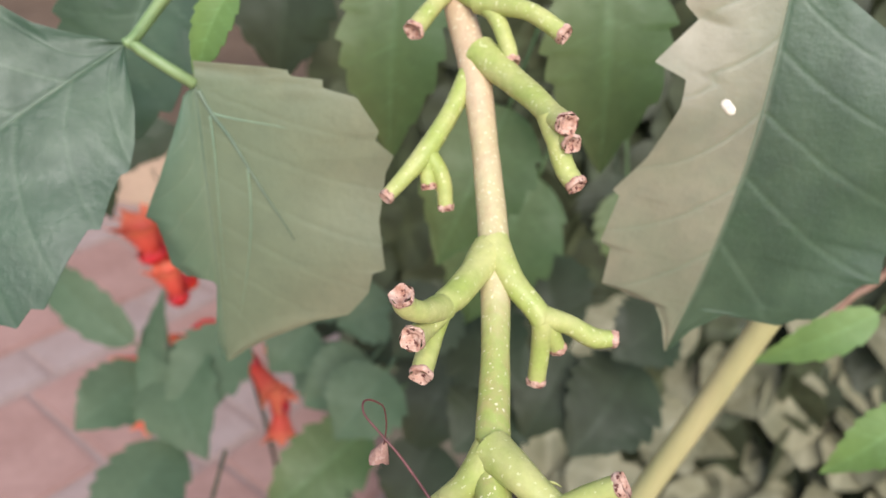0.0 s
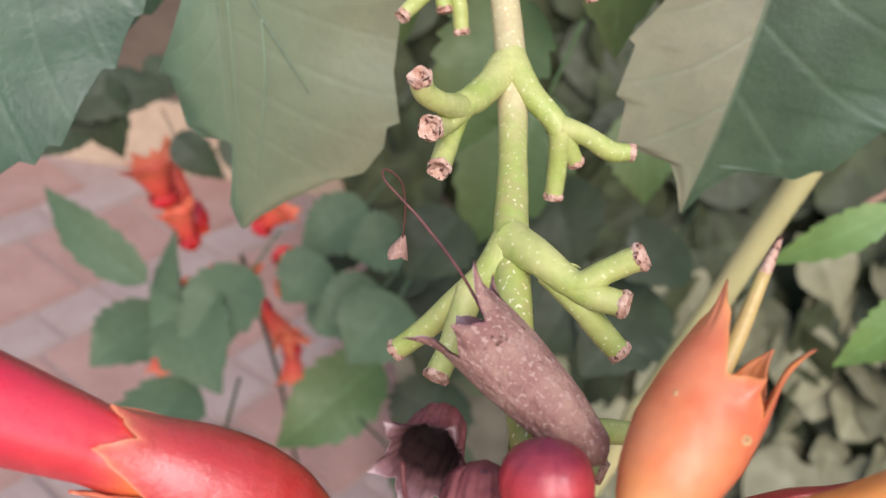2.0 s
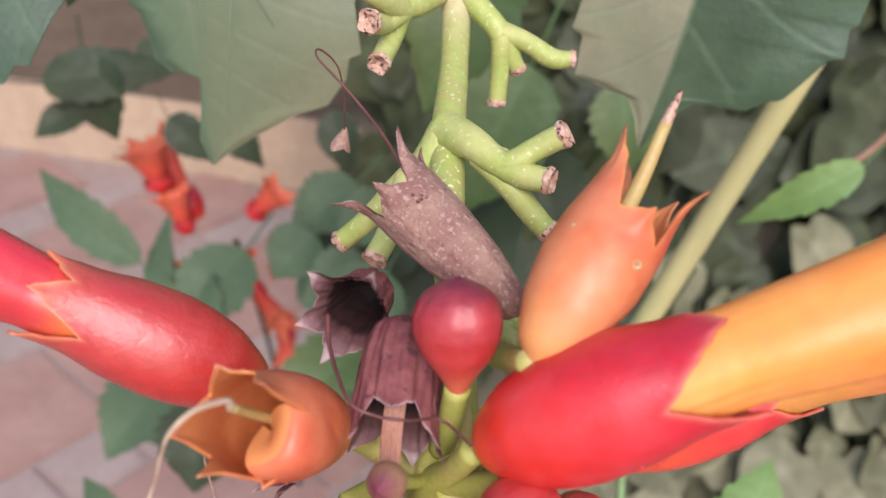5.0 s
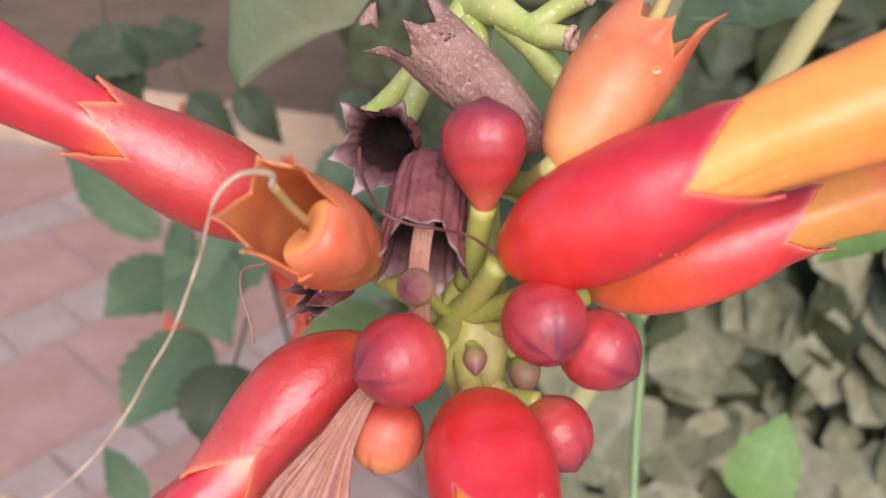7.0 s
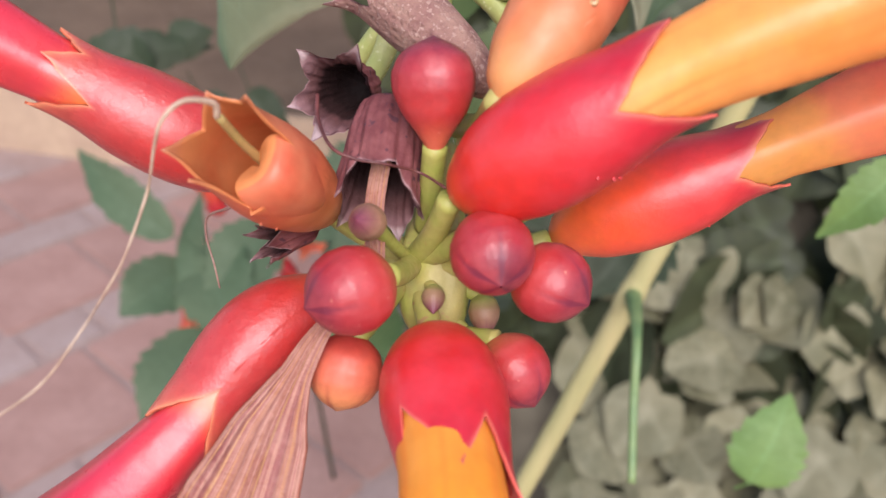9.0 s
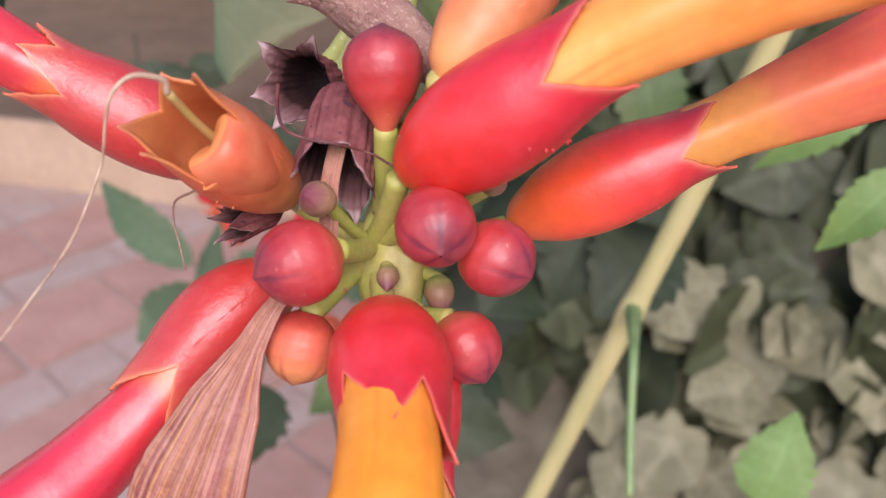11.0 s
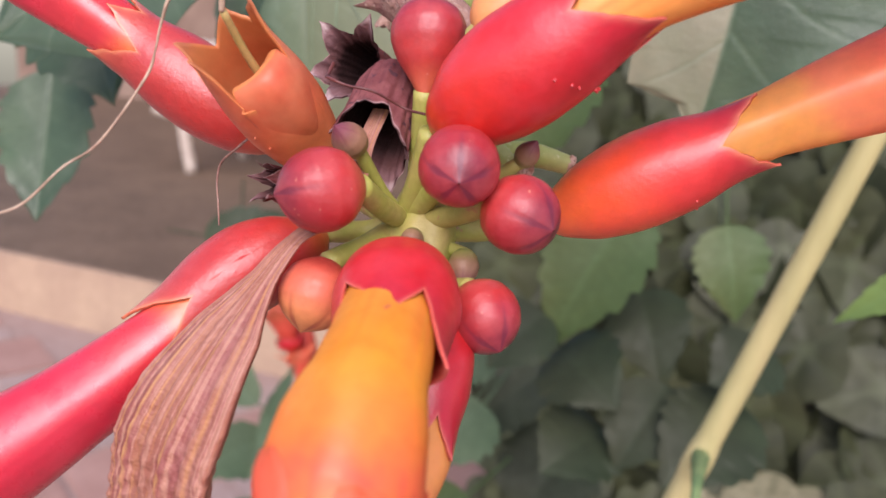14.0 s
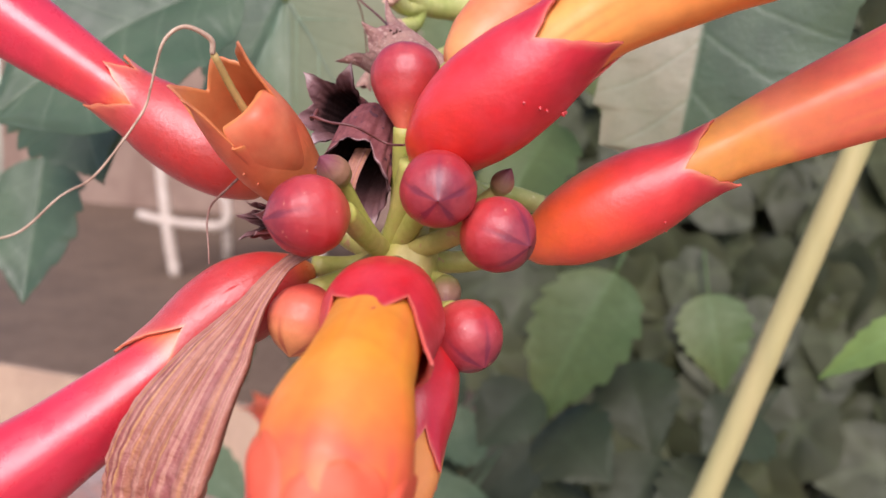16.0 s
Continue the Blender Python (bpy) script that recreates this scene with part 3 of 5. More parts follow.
twig([N3, (0.0174, 0.0787, 0.8696), GR, (0.0248, 0.0761, 0.8711), (0.0280, 0.0762, 0.8735)], [0.0019, 0.0018, 0.0014, 0.0012, 0.0013], seed=15)
twig([(0.0191, 0.0775, 0.8690), (0.0231, 0.0751, 0.8683), (0.0271, 0.0738, 0.8685)], [0.0013, 0.0014, 0.0013], seed=16)
twig([(0.0186, 0.0780, 0.8687), (0.0225, 0.0756, 0.8664), (0.0253, 0.0747, 0.8638), (0.0278, 0.0739, 0.8618)], [0.0013, 0.0014, 0.0013, 0.0012], seed=17)
GL = (0.0086, 0.0794, 0.8622)
twig([N3, (0.0113, 0.0804, 0.8650), GL, (0.0047, 0.0788, 0.8569), (0.0012, 0.0780, 0.8533)], [0.0018, 0.0017, 0.0014, 0.0013, 0.0012], seed=18)
twig([(0.0097, 0.0794, 0.8636), (0.0084, 0.0750, 0.8581), (0.0073, 0.0716, 0.8556)], [0.0013, 0.0013, 0.0013], seed=19)
twig([(0.0188, 0.0625, 0.8560), (0.0227, 0.0704, 0.8498), (0.0276, 0.0739, 0.8492), (0.0327, 0.0760, 0.8480)], [0.0015, 0.0016, 0.0015, 0.0012], seed=31)
twig([(0.0227, 0.0704, 0.8498), (0.0255, 0.0695, 0.8483), (0.0283, 0.0686, 0.8479)], [0.0012, 0.0012, 0.0012], seed=32)
part("bract", tube([(0.0156, 0.0801, 0.8691), (0.0167, 0.0803, 0.8700), (0.0179, 0.0796, 0.8695), (0.0196, 0.0791, 0.8691), (0.0211, 0.0790, 0.8693), (0.0220, 0.0786, 0.8693)], [0.0007, 0.0006, 0.0005, 0.00045, 0.0003, 0.0001], 8, 20, flat=0.6), M_TWIG, stem, "thin curled green bract")


def bell(base, mouth, prof, margin, nu=150, nv=40, wall=0.0003, bend=(0, 0, 0), shape=None, hook=0.0004, jag=0.012, seed=0, inset=0.0):
    """An open calyx round the line from base to mouth. prof: (share of the length, radius); margin: (degrees from the side that
    faces the path, height) of its teeth and notches in turn."""
    base, tip, bend = np.array(base, float), np.array(mouth, float), np.array(bend, float)
    d = tip - base
    ax = d / np.linalg.norm(d)
    u = np.array((0.0, -0.93, 0.37))
    u -= ax * (u @ ax)
    u /= np.linalg.norm(u)
    w = np.cross(ax, u)
    knots = sorted((radians(q), h) for q, h in margin)
    knots = [(knots[-1][0] - 2 * math.pi, knots[-1][1])] + knots + [(knots[0][0] + 2 * math.pi, knots[0][1])]
    a = np.sort(np.concatenate([np.linspace(-math.pi, math.pi, nu, endpoint=False) + 1e-4, [k[0] for k in knots[1:-1]]]))
    top, tooth = np.zeros(len(a)), np.zeros(len(a))
    for i, x in enumerate(a):
        for (a0, h0), (a1, h1) in zip(knots, knots[1:]):
            if a0 <= x <= a1:
                f = (x - a0) / (a1 - a0) if h1 > h0 else (a1 - x) / (a1 - a0)
                lo, hi = min(h0, h1), max(h0, h1)
                top[i] = lo + (hi - lo) * (0.62 * f + 0.27 * math.sin(f * math.pi / 2) + 0.11 * f ** 9)
                tooth[i] = f
    rng = np.random.RandomState(seed)
    top *= 1 + jag * np.interp(np.arange(len(a)), np.arange(0, len(a) + 3, 3), rng.uniform(-1, 1, len(np.arange(0, len(a) + 3, 3)))) * (tooth < 0.97)
    px, pr = np.array(prof, float).T
    kx = np.linspace(0, 1.1, 66)
    fine = np.interp(kx, px, pr)
    for _ in range(5):
        fine[1:-1] = (fine[:-2] + 2 * fine[1:-1] + fine[2:]) / 4
    v = np.linspace(0, 1, nv + 1)
    v = v + 0.12 * np.sin(2 * math.pi * v) / (2 * math.pi)

    def layer(ins):
        g = np.zeros((nv + 1, len(a), 3))
        for i, f in enumerate(v):
            sv = f * top
            r = np.maximum(np.interp(sv, kx, fine) - ins * min(1, f * 8), 0.00002)
            if shape:
                r = r * np.array([shape(x, y) for x, y in zip(a, sv)])
            r = r + hook * np.maximum(0, (tooth - 0.55) / 0.45) ** 2 * np.clip((f - 0.8) / 0.2, 0, 1) ** 2
            g[i] = base + d * sv[:, None] + bend * np.sin(math.pi * np.minimum(sv, 1))[:, None] + (u * np.cos(a)[:, None] + w * np.sin(a)[:, None]) * r[:, None]
        return g

    sv = v[:, None] * top[None]
    attrs = {"grad": sv, "rim": np.repeat(0.55 * np.clip((v - 0.965) / 0.035, 0, 1)[:, None], len(a), 1)}
    outer = sheet(layer(inset), True, attrs)
    if not wall:
        return outer
    g = np.concatenate([layer(inset)[-1:], layer(inset + wall)[::-1]])
    return joined(outer, sheet(g, True, {"grad": np.concatenate([sv[-1:], sv[::-1]]), "rim": np.full((nv + 2, len(a)), 0.35)}))


def flower(base, mouth, prof, margin, mat, label, stalk, bend=(0, 0, 0), hook=0.0004, seed=0, dents=0.006):
    """A five-toothed calyx on its stalk, faintly uneven."""
    sh = lambda x, y: 1 + dents * math.sin(3 * x + 4 * y + seed) + dents * 0.7 * math.sin(5 * x - 9 * y + 2 * seed) + 0.012 * math.cos(5 * x + seed) * y
    c = part("calyx", bell(base, mouth, prof, margin, bend=bend, shape=sh, hook=hook, seed=seed), mat, cluster, label)
    part("flower_stalk", tube(stalk, [0.0016, 0.0014, 0.0013], 12, 14), M_STALK, c, "short green stalk")
    return c


def egg(r, throat, wide=0.45, foot=0.24):
    """Profile of a calyx: a narrow foot, a broad belly and a mouth drawn in to the throat."""
    return [(0, r * 0.04), (0.012, r * foot), (0.05, r * (foot + 0.2)), (wide * 0.45, r * 0.82), (wide * 0.75, r * 0.96), (wide, r), (wide + 0.17, r * 0.95), (0.78, (r * 0.84 + throat) / 2), (0.9, throat + 0.0001), (1.1, throat)]


HUB = (0.0190, 0.0500, 0.8430)
part("node", turned((0.0200, 0.0590, 0.8535), (0.0225, 0.0440, 0.8350), [(0, 0.0017), (0.2, 0.0022), (0.45, 0.0036), (0.65, 0.0042), (0.85, 0.0034), (1, 0.0010)], 30, 22, shape=lambda x, y: 1 + 0.10 * math.sin(3 * x + 6 * y) + 0.05 * math.sin(7 * x)), M_STALK, stem, "swollen olive green joint where the flowers meet")
# red calyx whose scarlet trumpet points up and away
f0 = flower((0.0004, 0.0529, 0.8494), (-0.0216, 0.0469, 0.8629), egg(0.0056, 0.0042), [(29, 0.985), (-6, 0.75), (-57, 0.97), (-92, 0.8), (-130, 0.98), (-165, 0.8), (160, 0.98), (120, 0.8), (88, 0.98), (58, 0.86)], M_CALYX_PINK, "pinkish red calyx holding a scarlet trumpet", [HUB, (0.010, 0.0535, 0.8455), (0.0004, 0.0529, 0.8494)], seed=1)
part("trumpet", tube([(-0.0110, 0.0498, 0.8564), (-0.0206, 0.0472, 0.8623), (-0.0316, 0.0440, 0.8694), (-0.0470, 0.0396, 0.8796)], [0.0042, 0.0037, 0.0050, 0.0074], 60, 50, ridge=0.03, seed=48), M_COROLLA_RED, f0, "glossy scarlet trumpet flower")
# red calyx with an amber trumpet
f1 = flower((0.0238, 0.0443, 0.8545), (0.0450, 0.0440, 0.8712), egg(0.0062, 0.0046, 0.43), [(-57, 0.98), (4, 0.735), (74, 0.965), (105, 0.78), (140, 0.95), (170, 0.76), (-150, 0.96), (-112, 0.80)], M_CALYX, "smooth red calyx holding an amber trumpet", [HUB, (0.0215, 0.047, 0.848), (0.0238, 0.0443, 0.8545)], seed=2)
part("trumpet", tube([(0.0345, 0.0442, 0.8630), (0.0440, 0.0448, 0.8700), (0.0550, 0.0470, 0.8758), (0.0710, 0.0515, 0.8835)], [0.0047, 0.0042, 0.0052, 0.0076], 60, 50, ridge=0.03, seed=49), M_COROLLA_YELLOW, f1, "amber orange trumpet flower")
f2 = flower((0.0335, 0.0578, 0.8435), (0.0576, 0.0616, 0.8573), egg(0.0057, 0.0041, 0.47), [(-48, 0.985), (14, 0.79), (90, 0.97), (112, 0.80), (145, 0.96), (175, 0.78), (-145, 0.97), (-95, 0.86)], M_CALYX_FLAME, "smooth orange-red calyx holding a salmon trumpet", [HUB, (0.026, 0.0540, 0.8420), (0.0335, 0.0578, 0.8435)], seed=3)
part("trumpet", tube([(0.0455, 0.0597, 0.8504), (0.0572, 0.0616, 0.8574), (0.0694, 0.0644, 0.8635), (0.0860, 0.0690, 0.8712)], [0.0041, 0.0038, 0.0055, 0.0078], 60, 50, ridge=0.03, seed=50), M_COROLLA_PALE, f2, "salmon orange trumpet flower")
# empty orange calyx with its style
f3 = flower((0.0277, 0.0455, 0.8649), (0.0369, 0.0616, 0.8780), [(0, 0.0003), (0.012, 0.0014), (0.06, 0.0024), (0.22, 0.0041), (0.42, 0.0050), (0.62, 0.0049), (0.8, 0.0044), (1.1, 0.0042)], [(-64, 1.0), (-22, 0.66), (8, 0.71), (36, 0.60), (66, 0.98), (96, 0.70), (130, 0.98), (160, 0.7), (-160, 1.03), (-108, 0.74)], M_CALYX_ORANGE, "empty orange calyx with a bare style inside", [(0.0195, 0.0600, 0.8560), (0.0250, 0.0530, 0.8590), (0.0277, 0.0455, 0.8649)], hook=0.0013, seed=4)
part("style", tube([(0.0317, 0.0528, 0.8702), (0.0349, 0.0593, 0.8757), (0.0369, 0.0640, 0.8812)], [0.0010, 0.0008, 0.0006], 10, 14), M_STYLE, f3, "pale green style")
part("stigma", tube([(0.0368, 0.0638, 0.8810), (0.0375, 0.0652, 0.8827), (0.0378, 0.0658, 0.8838)], [0.0006, 0.0004, 0.0002], 8, 8, bumps=0.1), M_SCAR, f3, "withered brown style tip")
# calyx with an amber trumpet towards the path
f4 = flower((0.0232, 0.0402, 0.8402), (0.0309, 0.0192, 0.8374), [(0, 0.0016), (0.03, 0.0030), (0.1, 0.0046), (0.25, 0.0060), (0.42, 0.0063), (0.60, 0.0056), (0.80, 0.0049), (1.1, 0.0049)], [(-31, 0.89), (17, 0.545), (46, 0.99), (95, 0.68), (135, 0.95), (170, 0.68), (-112, 0.97), (-64, 0.655)], M_CALYX, "bright red calyx holding a drooping amber trumpet", [HUB, (0.021, 0.046, 0.8410), (0.0232, 0.0402, 0.8402)], seed=5)
TIP_R = [0.0050, 0.0046, 0.0048, 0.0057, 0.0061, 0.0056, 0.0022]
t4 = part("trumpet", tube([(0.0265, 0.0305, 0.8391), (0.0296, 0.0202, 0.8380), (0.0310, 0.0140, 0.8356), (0.0318, 0.0102, 0.8313), (0.0319, 0.0090, 0.8278)], TIP_R, 60, 60, ridge=0.02, seed=9), M_COROLLA_ORANGE, f4, "amber trumpet with a closed red tip")
TIP = smooth_path([(0.0265, 0.0305, 0.8391), (0.0296, 0.0202, 0.8380), (0.0310, 0.0140, 0.8356), (0.0318, 0.0102, 0.8313), (0.0319, 0.0090, 0.8278)], 60)
TT, TU, TV = frames(TIP)


def closed_lobe(a0, width, s0, s1, lift):
    """A petal lobe folded flat over the closed tip of the trumpet."""
    rows, cols = 20, 17
    g = np.zeros((rows, cols, 3))
    for i in range(rows):
        f = i / (rows - 1)
        s = s0 + (s1 - s0) * f
        k = s * 60
        c, u, v = [np.array([np.interp(k, range(61), arr[:, m]) for m in range(3)]) for arr in (TIP, TU, TV)]
        r = np.interp(s, np.linspace(0, 1, 7), TIP_R) + lift * math.sin(math.pi * min(1, 0.1 + f)) * 1.0
        h = width * math.sqrt(max(0.0, 1 - (1 - f / 0.45) ** 2)) if f < 0.45 else width
        for j, x in enumerate(np.linspace(-1, 1, cols)):
            a = a0 + x * h
            g[i, j] = c + (u * math.cos(a) + v * math.sin(a)) * (r - (lift * 1.3 if abs(x) == 1 or i == 0 else 0) + 0.00012 * math.sin(5 * x + 9 * f))
    return sheet(g, False, {"grad": np.repeat(np.linspace(0.25, 1, rows)[:, None], cols, 1)}, flip=True)


for a, w, s0, lift in ((1.2, 0.85, 0.60, 0.00034), (2.9, 0.8, 0.66, 0.00022), (4.5, 0.8, 0.64, 0.00028), (5.9, 0.75, 0.68, 0.0002)):
    part("petal_lobe", closed_lobe(a, w, s0, 0.985, lift), M_LOBE, t4, "folded coral red petal lobe")
# second calyx under it
f7 = flower((0.0255, 0.0450, 0.8375), (0.0302, 0.0302, 0.8236), egg(0.0048, 0.0034), [(q, h) for k in range(5) for q, h in ((72 * k - 150, 0.98), (72 * k - 114, 0.80))], M_CALYX, "red calyx tucked under the drooping trumpet", [HUB, (0.0225, 0.047, 0.8390), (0.0255, 0.0450, 0.8375)], seed=6)
part("trumpet", tube([(0.0282, 0.0365, 0.8295), (0.0298, 0.0310, 0.8242), (0.0268, 0.0235, 0.8190), (0.0232, 0.0150, 0.8120)], [0.0030, 0.0033, 0.0045, 0.0056], 60, 50, ridge=0.025, seed=55), M_COROLLA_PALE, f7, "coral trumpet flower")
f5 = flower((0.0108, 0.0462, 0.8412), (-0.0018, 0.0300, 0.8288), egg(0.0053, 0.0044, 0.42), [(60, 1.0), (-12, 0.72), (-52, 0.98), (-84, 0.78), (-120, 0.97), (-155, 0.78), (168, 0.97), (112, 0.80)], M_CALYX_PINK, "pinkish red calyx holding a magenta red trumpet", [HUB, (0.0145, 0.0500, 0.8410), (0.0108, 0.0462, 0.8412)], bend=(-0.0010, 0.0, 0.0013), seed=7)
part("trumpet", tube([(0.0040, 0.0385, 0.8364), (-0.0011, 0.0312, 0.8301), (-0.0081, 0.0248, 0.8231), (-0.0192, 0.0160, 0.8135)], [0.0043, 0.0039, 0.0049, 0.0068], 60, 50, ridge=0.03, seed=53), M_COROLLA_RED, f5, "glossy magenta red trumpet flower")
# empty cup
CUP_A, CUP_B, CUP_T = (0.0090, 0.0505, 0.8475), (0.0040, 0.0335, 0.8638), (0.85, -0.6, 0.0)



f6 = flower(CUP_A, CUP_B, [(0, 0.0003), (0.015, 0.0012), (0.07, 0.0024), (0.25, 0.0041), (0.45, 0.0050), (0.62, 0.0050), (0.85, 0.0043), (1.1, 0.0038)], [(-92, 1.0), (-66, 0.80), (-38, 0.99), (-14, 0.70), (30, 0.62), (72, 0.60), (112, 1.0), (145, 0.87), (178, 0.95), (-140, 0.83)], M_CALYX_ORANGE, "empty orange calyx cup with one tooth curled inward", [HUB, (0.0130, 0.0520, 0.8440), CUP_A], hook=0.0007, seed=8)
CUP_N = V(CUP_T) - (V(CUP_B) - V(CUP_A)) * (V(CUP_T).dot(V(CUP_B) - V(CUP_A)) / (V(CUP_B) - V(CUP_A)).length_squared)
CUP_N = np.array(CUP_N.normalized())


def curled_lobe():
    """A broad tooth that rises from the wall, bulges and rolls over into the mouth."""
    ax = np.array(V(CUP_B) - V(CUP_A))
    side = np.cross(ax / np.linalg.norm(ax), CUP_N)
    k = [0, 0.25, 0.45, 0.6, 0.72, 0.83, 0.92, 1.0]
    rows, cols = 40, 33
    g = np.zeros((rows, cols, 3))
    grad = np.zeros((rows, cols))
    for i, s in enumerate(np.linspace(0, 1, rows)):
        v = np.interp(s, k, [0.20, 0.42, 0.60, 0.72, 0.785, 0.795, 0.76, 0.69])
        r = np.interp(s, k, [0.0024, 0.0051, 0.0057, 0.0055, 0.0047, 0.0034, 0.0022, 0.0014])
        w = np.interp(s, k, [0.0026, 0.0041, 0.0042, 0.0039, 0.0035, 0.0028, 0.0019, 0.0003])
        for j, x in enumerate(np.linspace(-1, 1, cols)):
            drop = 0.0028 * x * x * (1.0 if s < 0.6 else 1.0 - 0.5 * (s - 0.6) / 0.4)
            g[i, j] = np.array(CUP_A) + ax * (v - 0.05 * x * x * max(0.0, s - 0.3)) + CUP_N * (r - drop) + side * (w * x) + CUP_N * 0.00008 * math.sin(5 * x + 4 * s)
            grad[i, j] = 0.35 + 0.5 * s
    for _ in range(14):
        g[1:-1] = (g[:-2] + 2 * g[1:-1] + g[2:]) / 4
    lobe = sheet(g, False, {"grad": grad})
    back = sheet(g - CUP_N * 0.0003, False, {"grad": grad, "rim": np.full(grad.shape, 0.5)}, flip=True)
    return joined(lobe, back)


part("folded_tooth", curled_lobe(), M_CALYX_ORANGE, f6, "inward-curled rounded orange tooth")
part("style", tube([(0.0070, 0.0440, 0.8540), (0.0055, 0.0380, 0.8605), (0.0051, 0.0338, 0.8652)], [0.0006, 0.00045, 0.0004], 10, 12), M_STYLE, f6, "pale green style")


# small nectar glands on the calyces
def gland(p, parent, r=0.00045):
    part("gland", turned(V(p) - V((0, 0.0002, 0)), V(p) + V((0, -0.0004, 0.0002)), [(0, r), (0.4, r * 1.05), (0.8, r * 0.7), (1, r * 0.3)], 12, 6), M_GLAND, parent)


# dried calyces
def dried(base, mouth, prof, mat, label, margin, hook=0.0008, crumple=0.05, seed=0, parent=None):
    sh = lambda x, y: 1 + crumple * math.sin(5 * x + seed) * y + crumple * 0.6 * math.sin(11 * x + 7 * y + seed) + crumple * 0.4 * math.sin(23 * x)
    c = part("dried_calyx", bell(base, mouth, prof, margin, 120, 34, 0.0, shape=sh, hook=hook, jag=0.02, seed=seed), mat, parent or cluster, label)
    part("lining", bell(base, mouth, prof, margin, 120, 34, 0.0, shape=sh, hook=hook, jag=0.02, seed=seed, inset=0.0002), M_DRIED_INSIDE, c, "dried inside with shade painted towards the base and a paler margin")
    return c


def along(p, d, s):
    return tuple(np.array(p) + np.array(d) / np.linalg.norm(d) * s)


dried((0.0098, 0.0625, 0.8585), (0.0089, 0.0528, 0.8607), [(0, 0.00002), (0.05, 0.0018), (0.2, 0.0027), (0.5, 0.0031), (0.72, 0.0033), (0.86, 0.0040), (1.1, 0.0052)], M_DRIED, "dark shrivelled purple-brown calyx, open", [(4, 1.04), (40, 0.82), (73, 1.06), (105, 0.82), (140, 1.0), (165, 0.84), (-172, 1.06), (-130, 0.86), (-92, 1.0), (-50, 0.80)], 0.0010, 0.05, 1)
dried((0.0148, 0.0560, 0.8600), (0.0154, 0.0455, 0.8503), [(0, 0.00002), (0.03, 0.0020), (0.1, 0.0033), (0.3, 0.0040), (0.6, 0.0042), (0.8, 0.0045), (1.1, 0.0052)], M_DRIED, "dark shrivelled purple-brown calyx, hanging", [(56, 1.06), (26, 0.64), (-4, 0.70), (-34, 0.62), (-84, 1.0), (-120, 0.78), (-161, 1.05), (165, 0.8), (125, 1.02), (85, 0.78)], 0.0008, 0.045, 2)
dried((0.0080, 0.0500, 0.8460), (0.0030, 0.0425, 0.8465), [(0, 0.00002), (0.2, 0.0014), (0.6, 0.0018), (1, 0.0024)], M_DRIED, "small crumpled dried calyx", [(q, h) for k in range(5) for q, h in ((72 * k - 150, 0.98), (72 * k - 114, 0.64))], 0.0006, 0.12, 5)
pod = dried((0.0262, 0.0568, 0.8615), (0.0090, 0.0662, 0.8704), [(0, 0.0001), (0.015, 0.0011), (0.05, 0.0020), (0.3, 0.0033), (0.6, 0.0040), (0.75, 0.0041), (0.9, 0.0041), (1.1, 0.0048)], M_POD, "tan dried calyx with small dark pits", [(0, 0.90), (30, 0.80), (62, 1.04), (95, 0.80), (130, 1.0), (165, 0.8), (-160, 1.0), (-110, 0.78), (-72, 1.06), (-35, 0.78)], 0.0016, 0.014, 3)
rng = np.random.RandomState(8)
for k in range(9):
    s, a = rng.uniform(0.66, 0.80), rng.uniform(-0.8, 0.9)
    q = np.array(lerp((0.0258, 0.0572, 0.8615), (0.0098, 0.0658, 0.8700), s)) + 0.0038 * (np.array((0.12, -0.62, 0.77)) * math.cos(a) + np.array((-0.5, -0.7, -0.5)) * math.sin(a))
    part("pit", turned(q - np.array((0, -0.0002, 0.0002)), q + np.array((0, -0.0003, 0.0004)), [(0, 0.00025), (0.6, 0.00028), (1, 0.00012)], 10, 4), M_HOLE, pod)


# buds
def bud(c, d, r, mat, label, stalk, phase=0.0, pear=False, small=False):
    d = np.array(d, float) / np.linalg.norm(d)
    if pear:
        prof = [(0, 0.2), (0.13, 0.4), (0.33, 0.78), (0.52, 0.98), (0.68, 1.0), (0.84, 0.82), (0.93, 0.5), (0.97, 0.16), (1, 0.03)]
        base, tip = np.array(c) - d * r * 1.4, np.array(c) + d * r * 1.22
    elif small:
        prof = [(0, 0.45), (0.12, 0.8), (0.35, 1.0), (0.55, 0.9), (0.75, 0.58), (0.9, 0.25), (1, 0.03)]
        base, tip = np.array(c) - d * r * 1.1, np.array(c) + d * r * 1.7
    else:
        prof = [(0, 0.3), (0.06, 0.55), (0.18, 0.84), (0.38, 1.0), (0.58, 0.99), (0.76, 0.82), (0.88, 0.56), (0.945, 0.28), (0.97, 0.12), (1, 0.03)]
        base, tip = np.array(c) - d * r, np.array(c) + d * r * 1.1
    sh = lambda x, y: 1 - 0.035 * max(0.0, math.cos(5 * (x + phase))) ** 8 * min(1.0, 1.6 * y * y) + 0.012 * math.sin(3 * x + 5 * y + r * 9000)
    b = part("bud", turned(base, tip, [(p, v * r) for p, v in prof], 60, 36, 0, 0, phase, shape=sh, seams=5, seam_depth=0.1 if pear else 0.7), mat, cluster, label)
    part("bud_stalk", tube([stalk, lerp(stalk, base, 0.5) + np.array((0, 0, -0.0006)), base + d * 0.0004], [0.0008, 0.0007, 0.0008] if small else [0.0014, 0.0013, 0.0013], 12, 14), M_STALK, b, "green bud stalk")
    return b


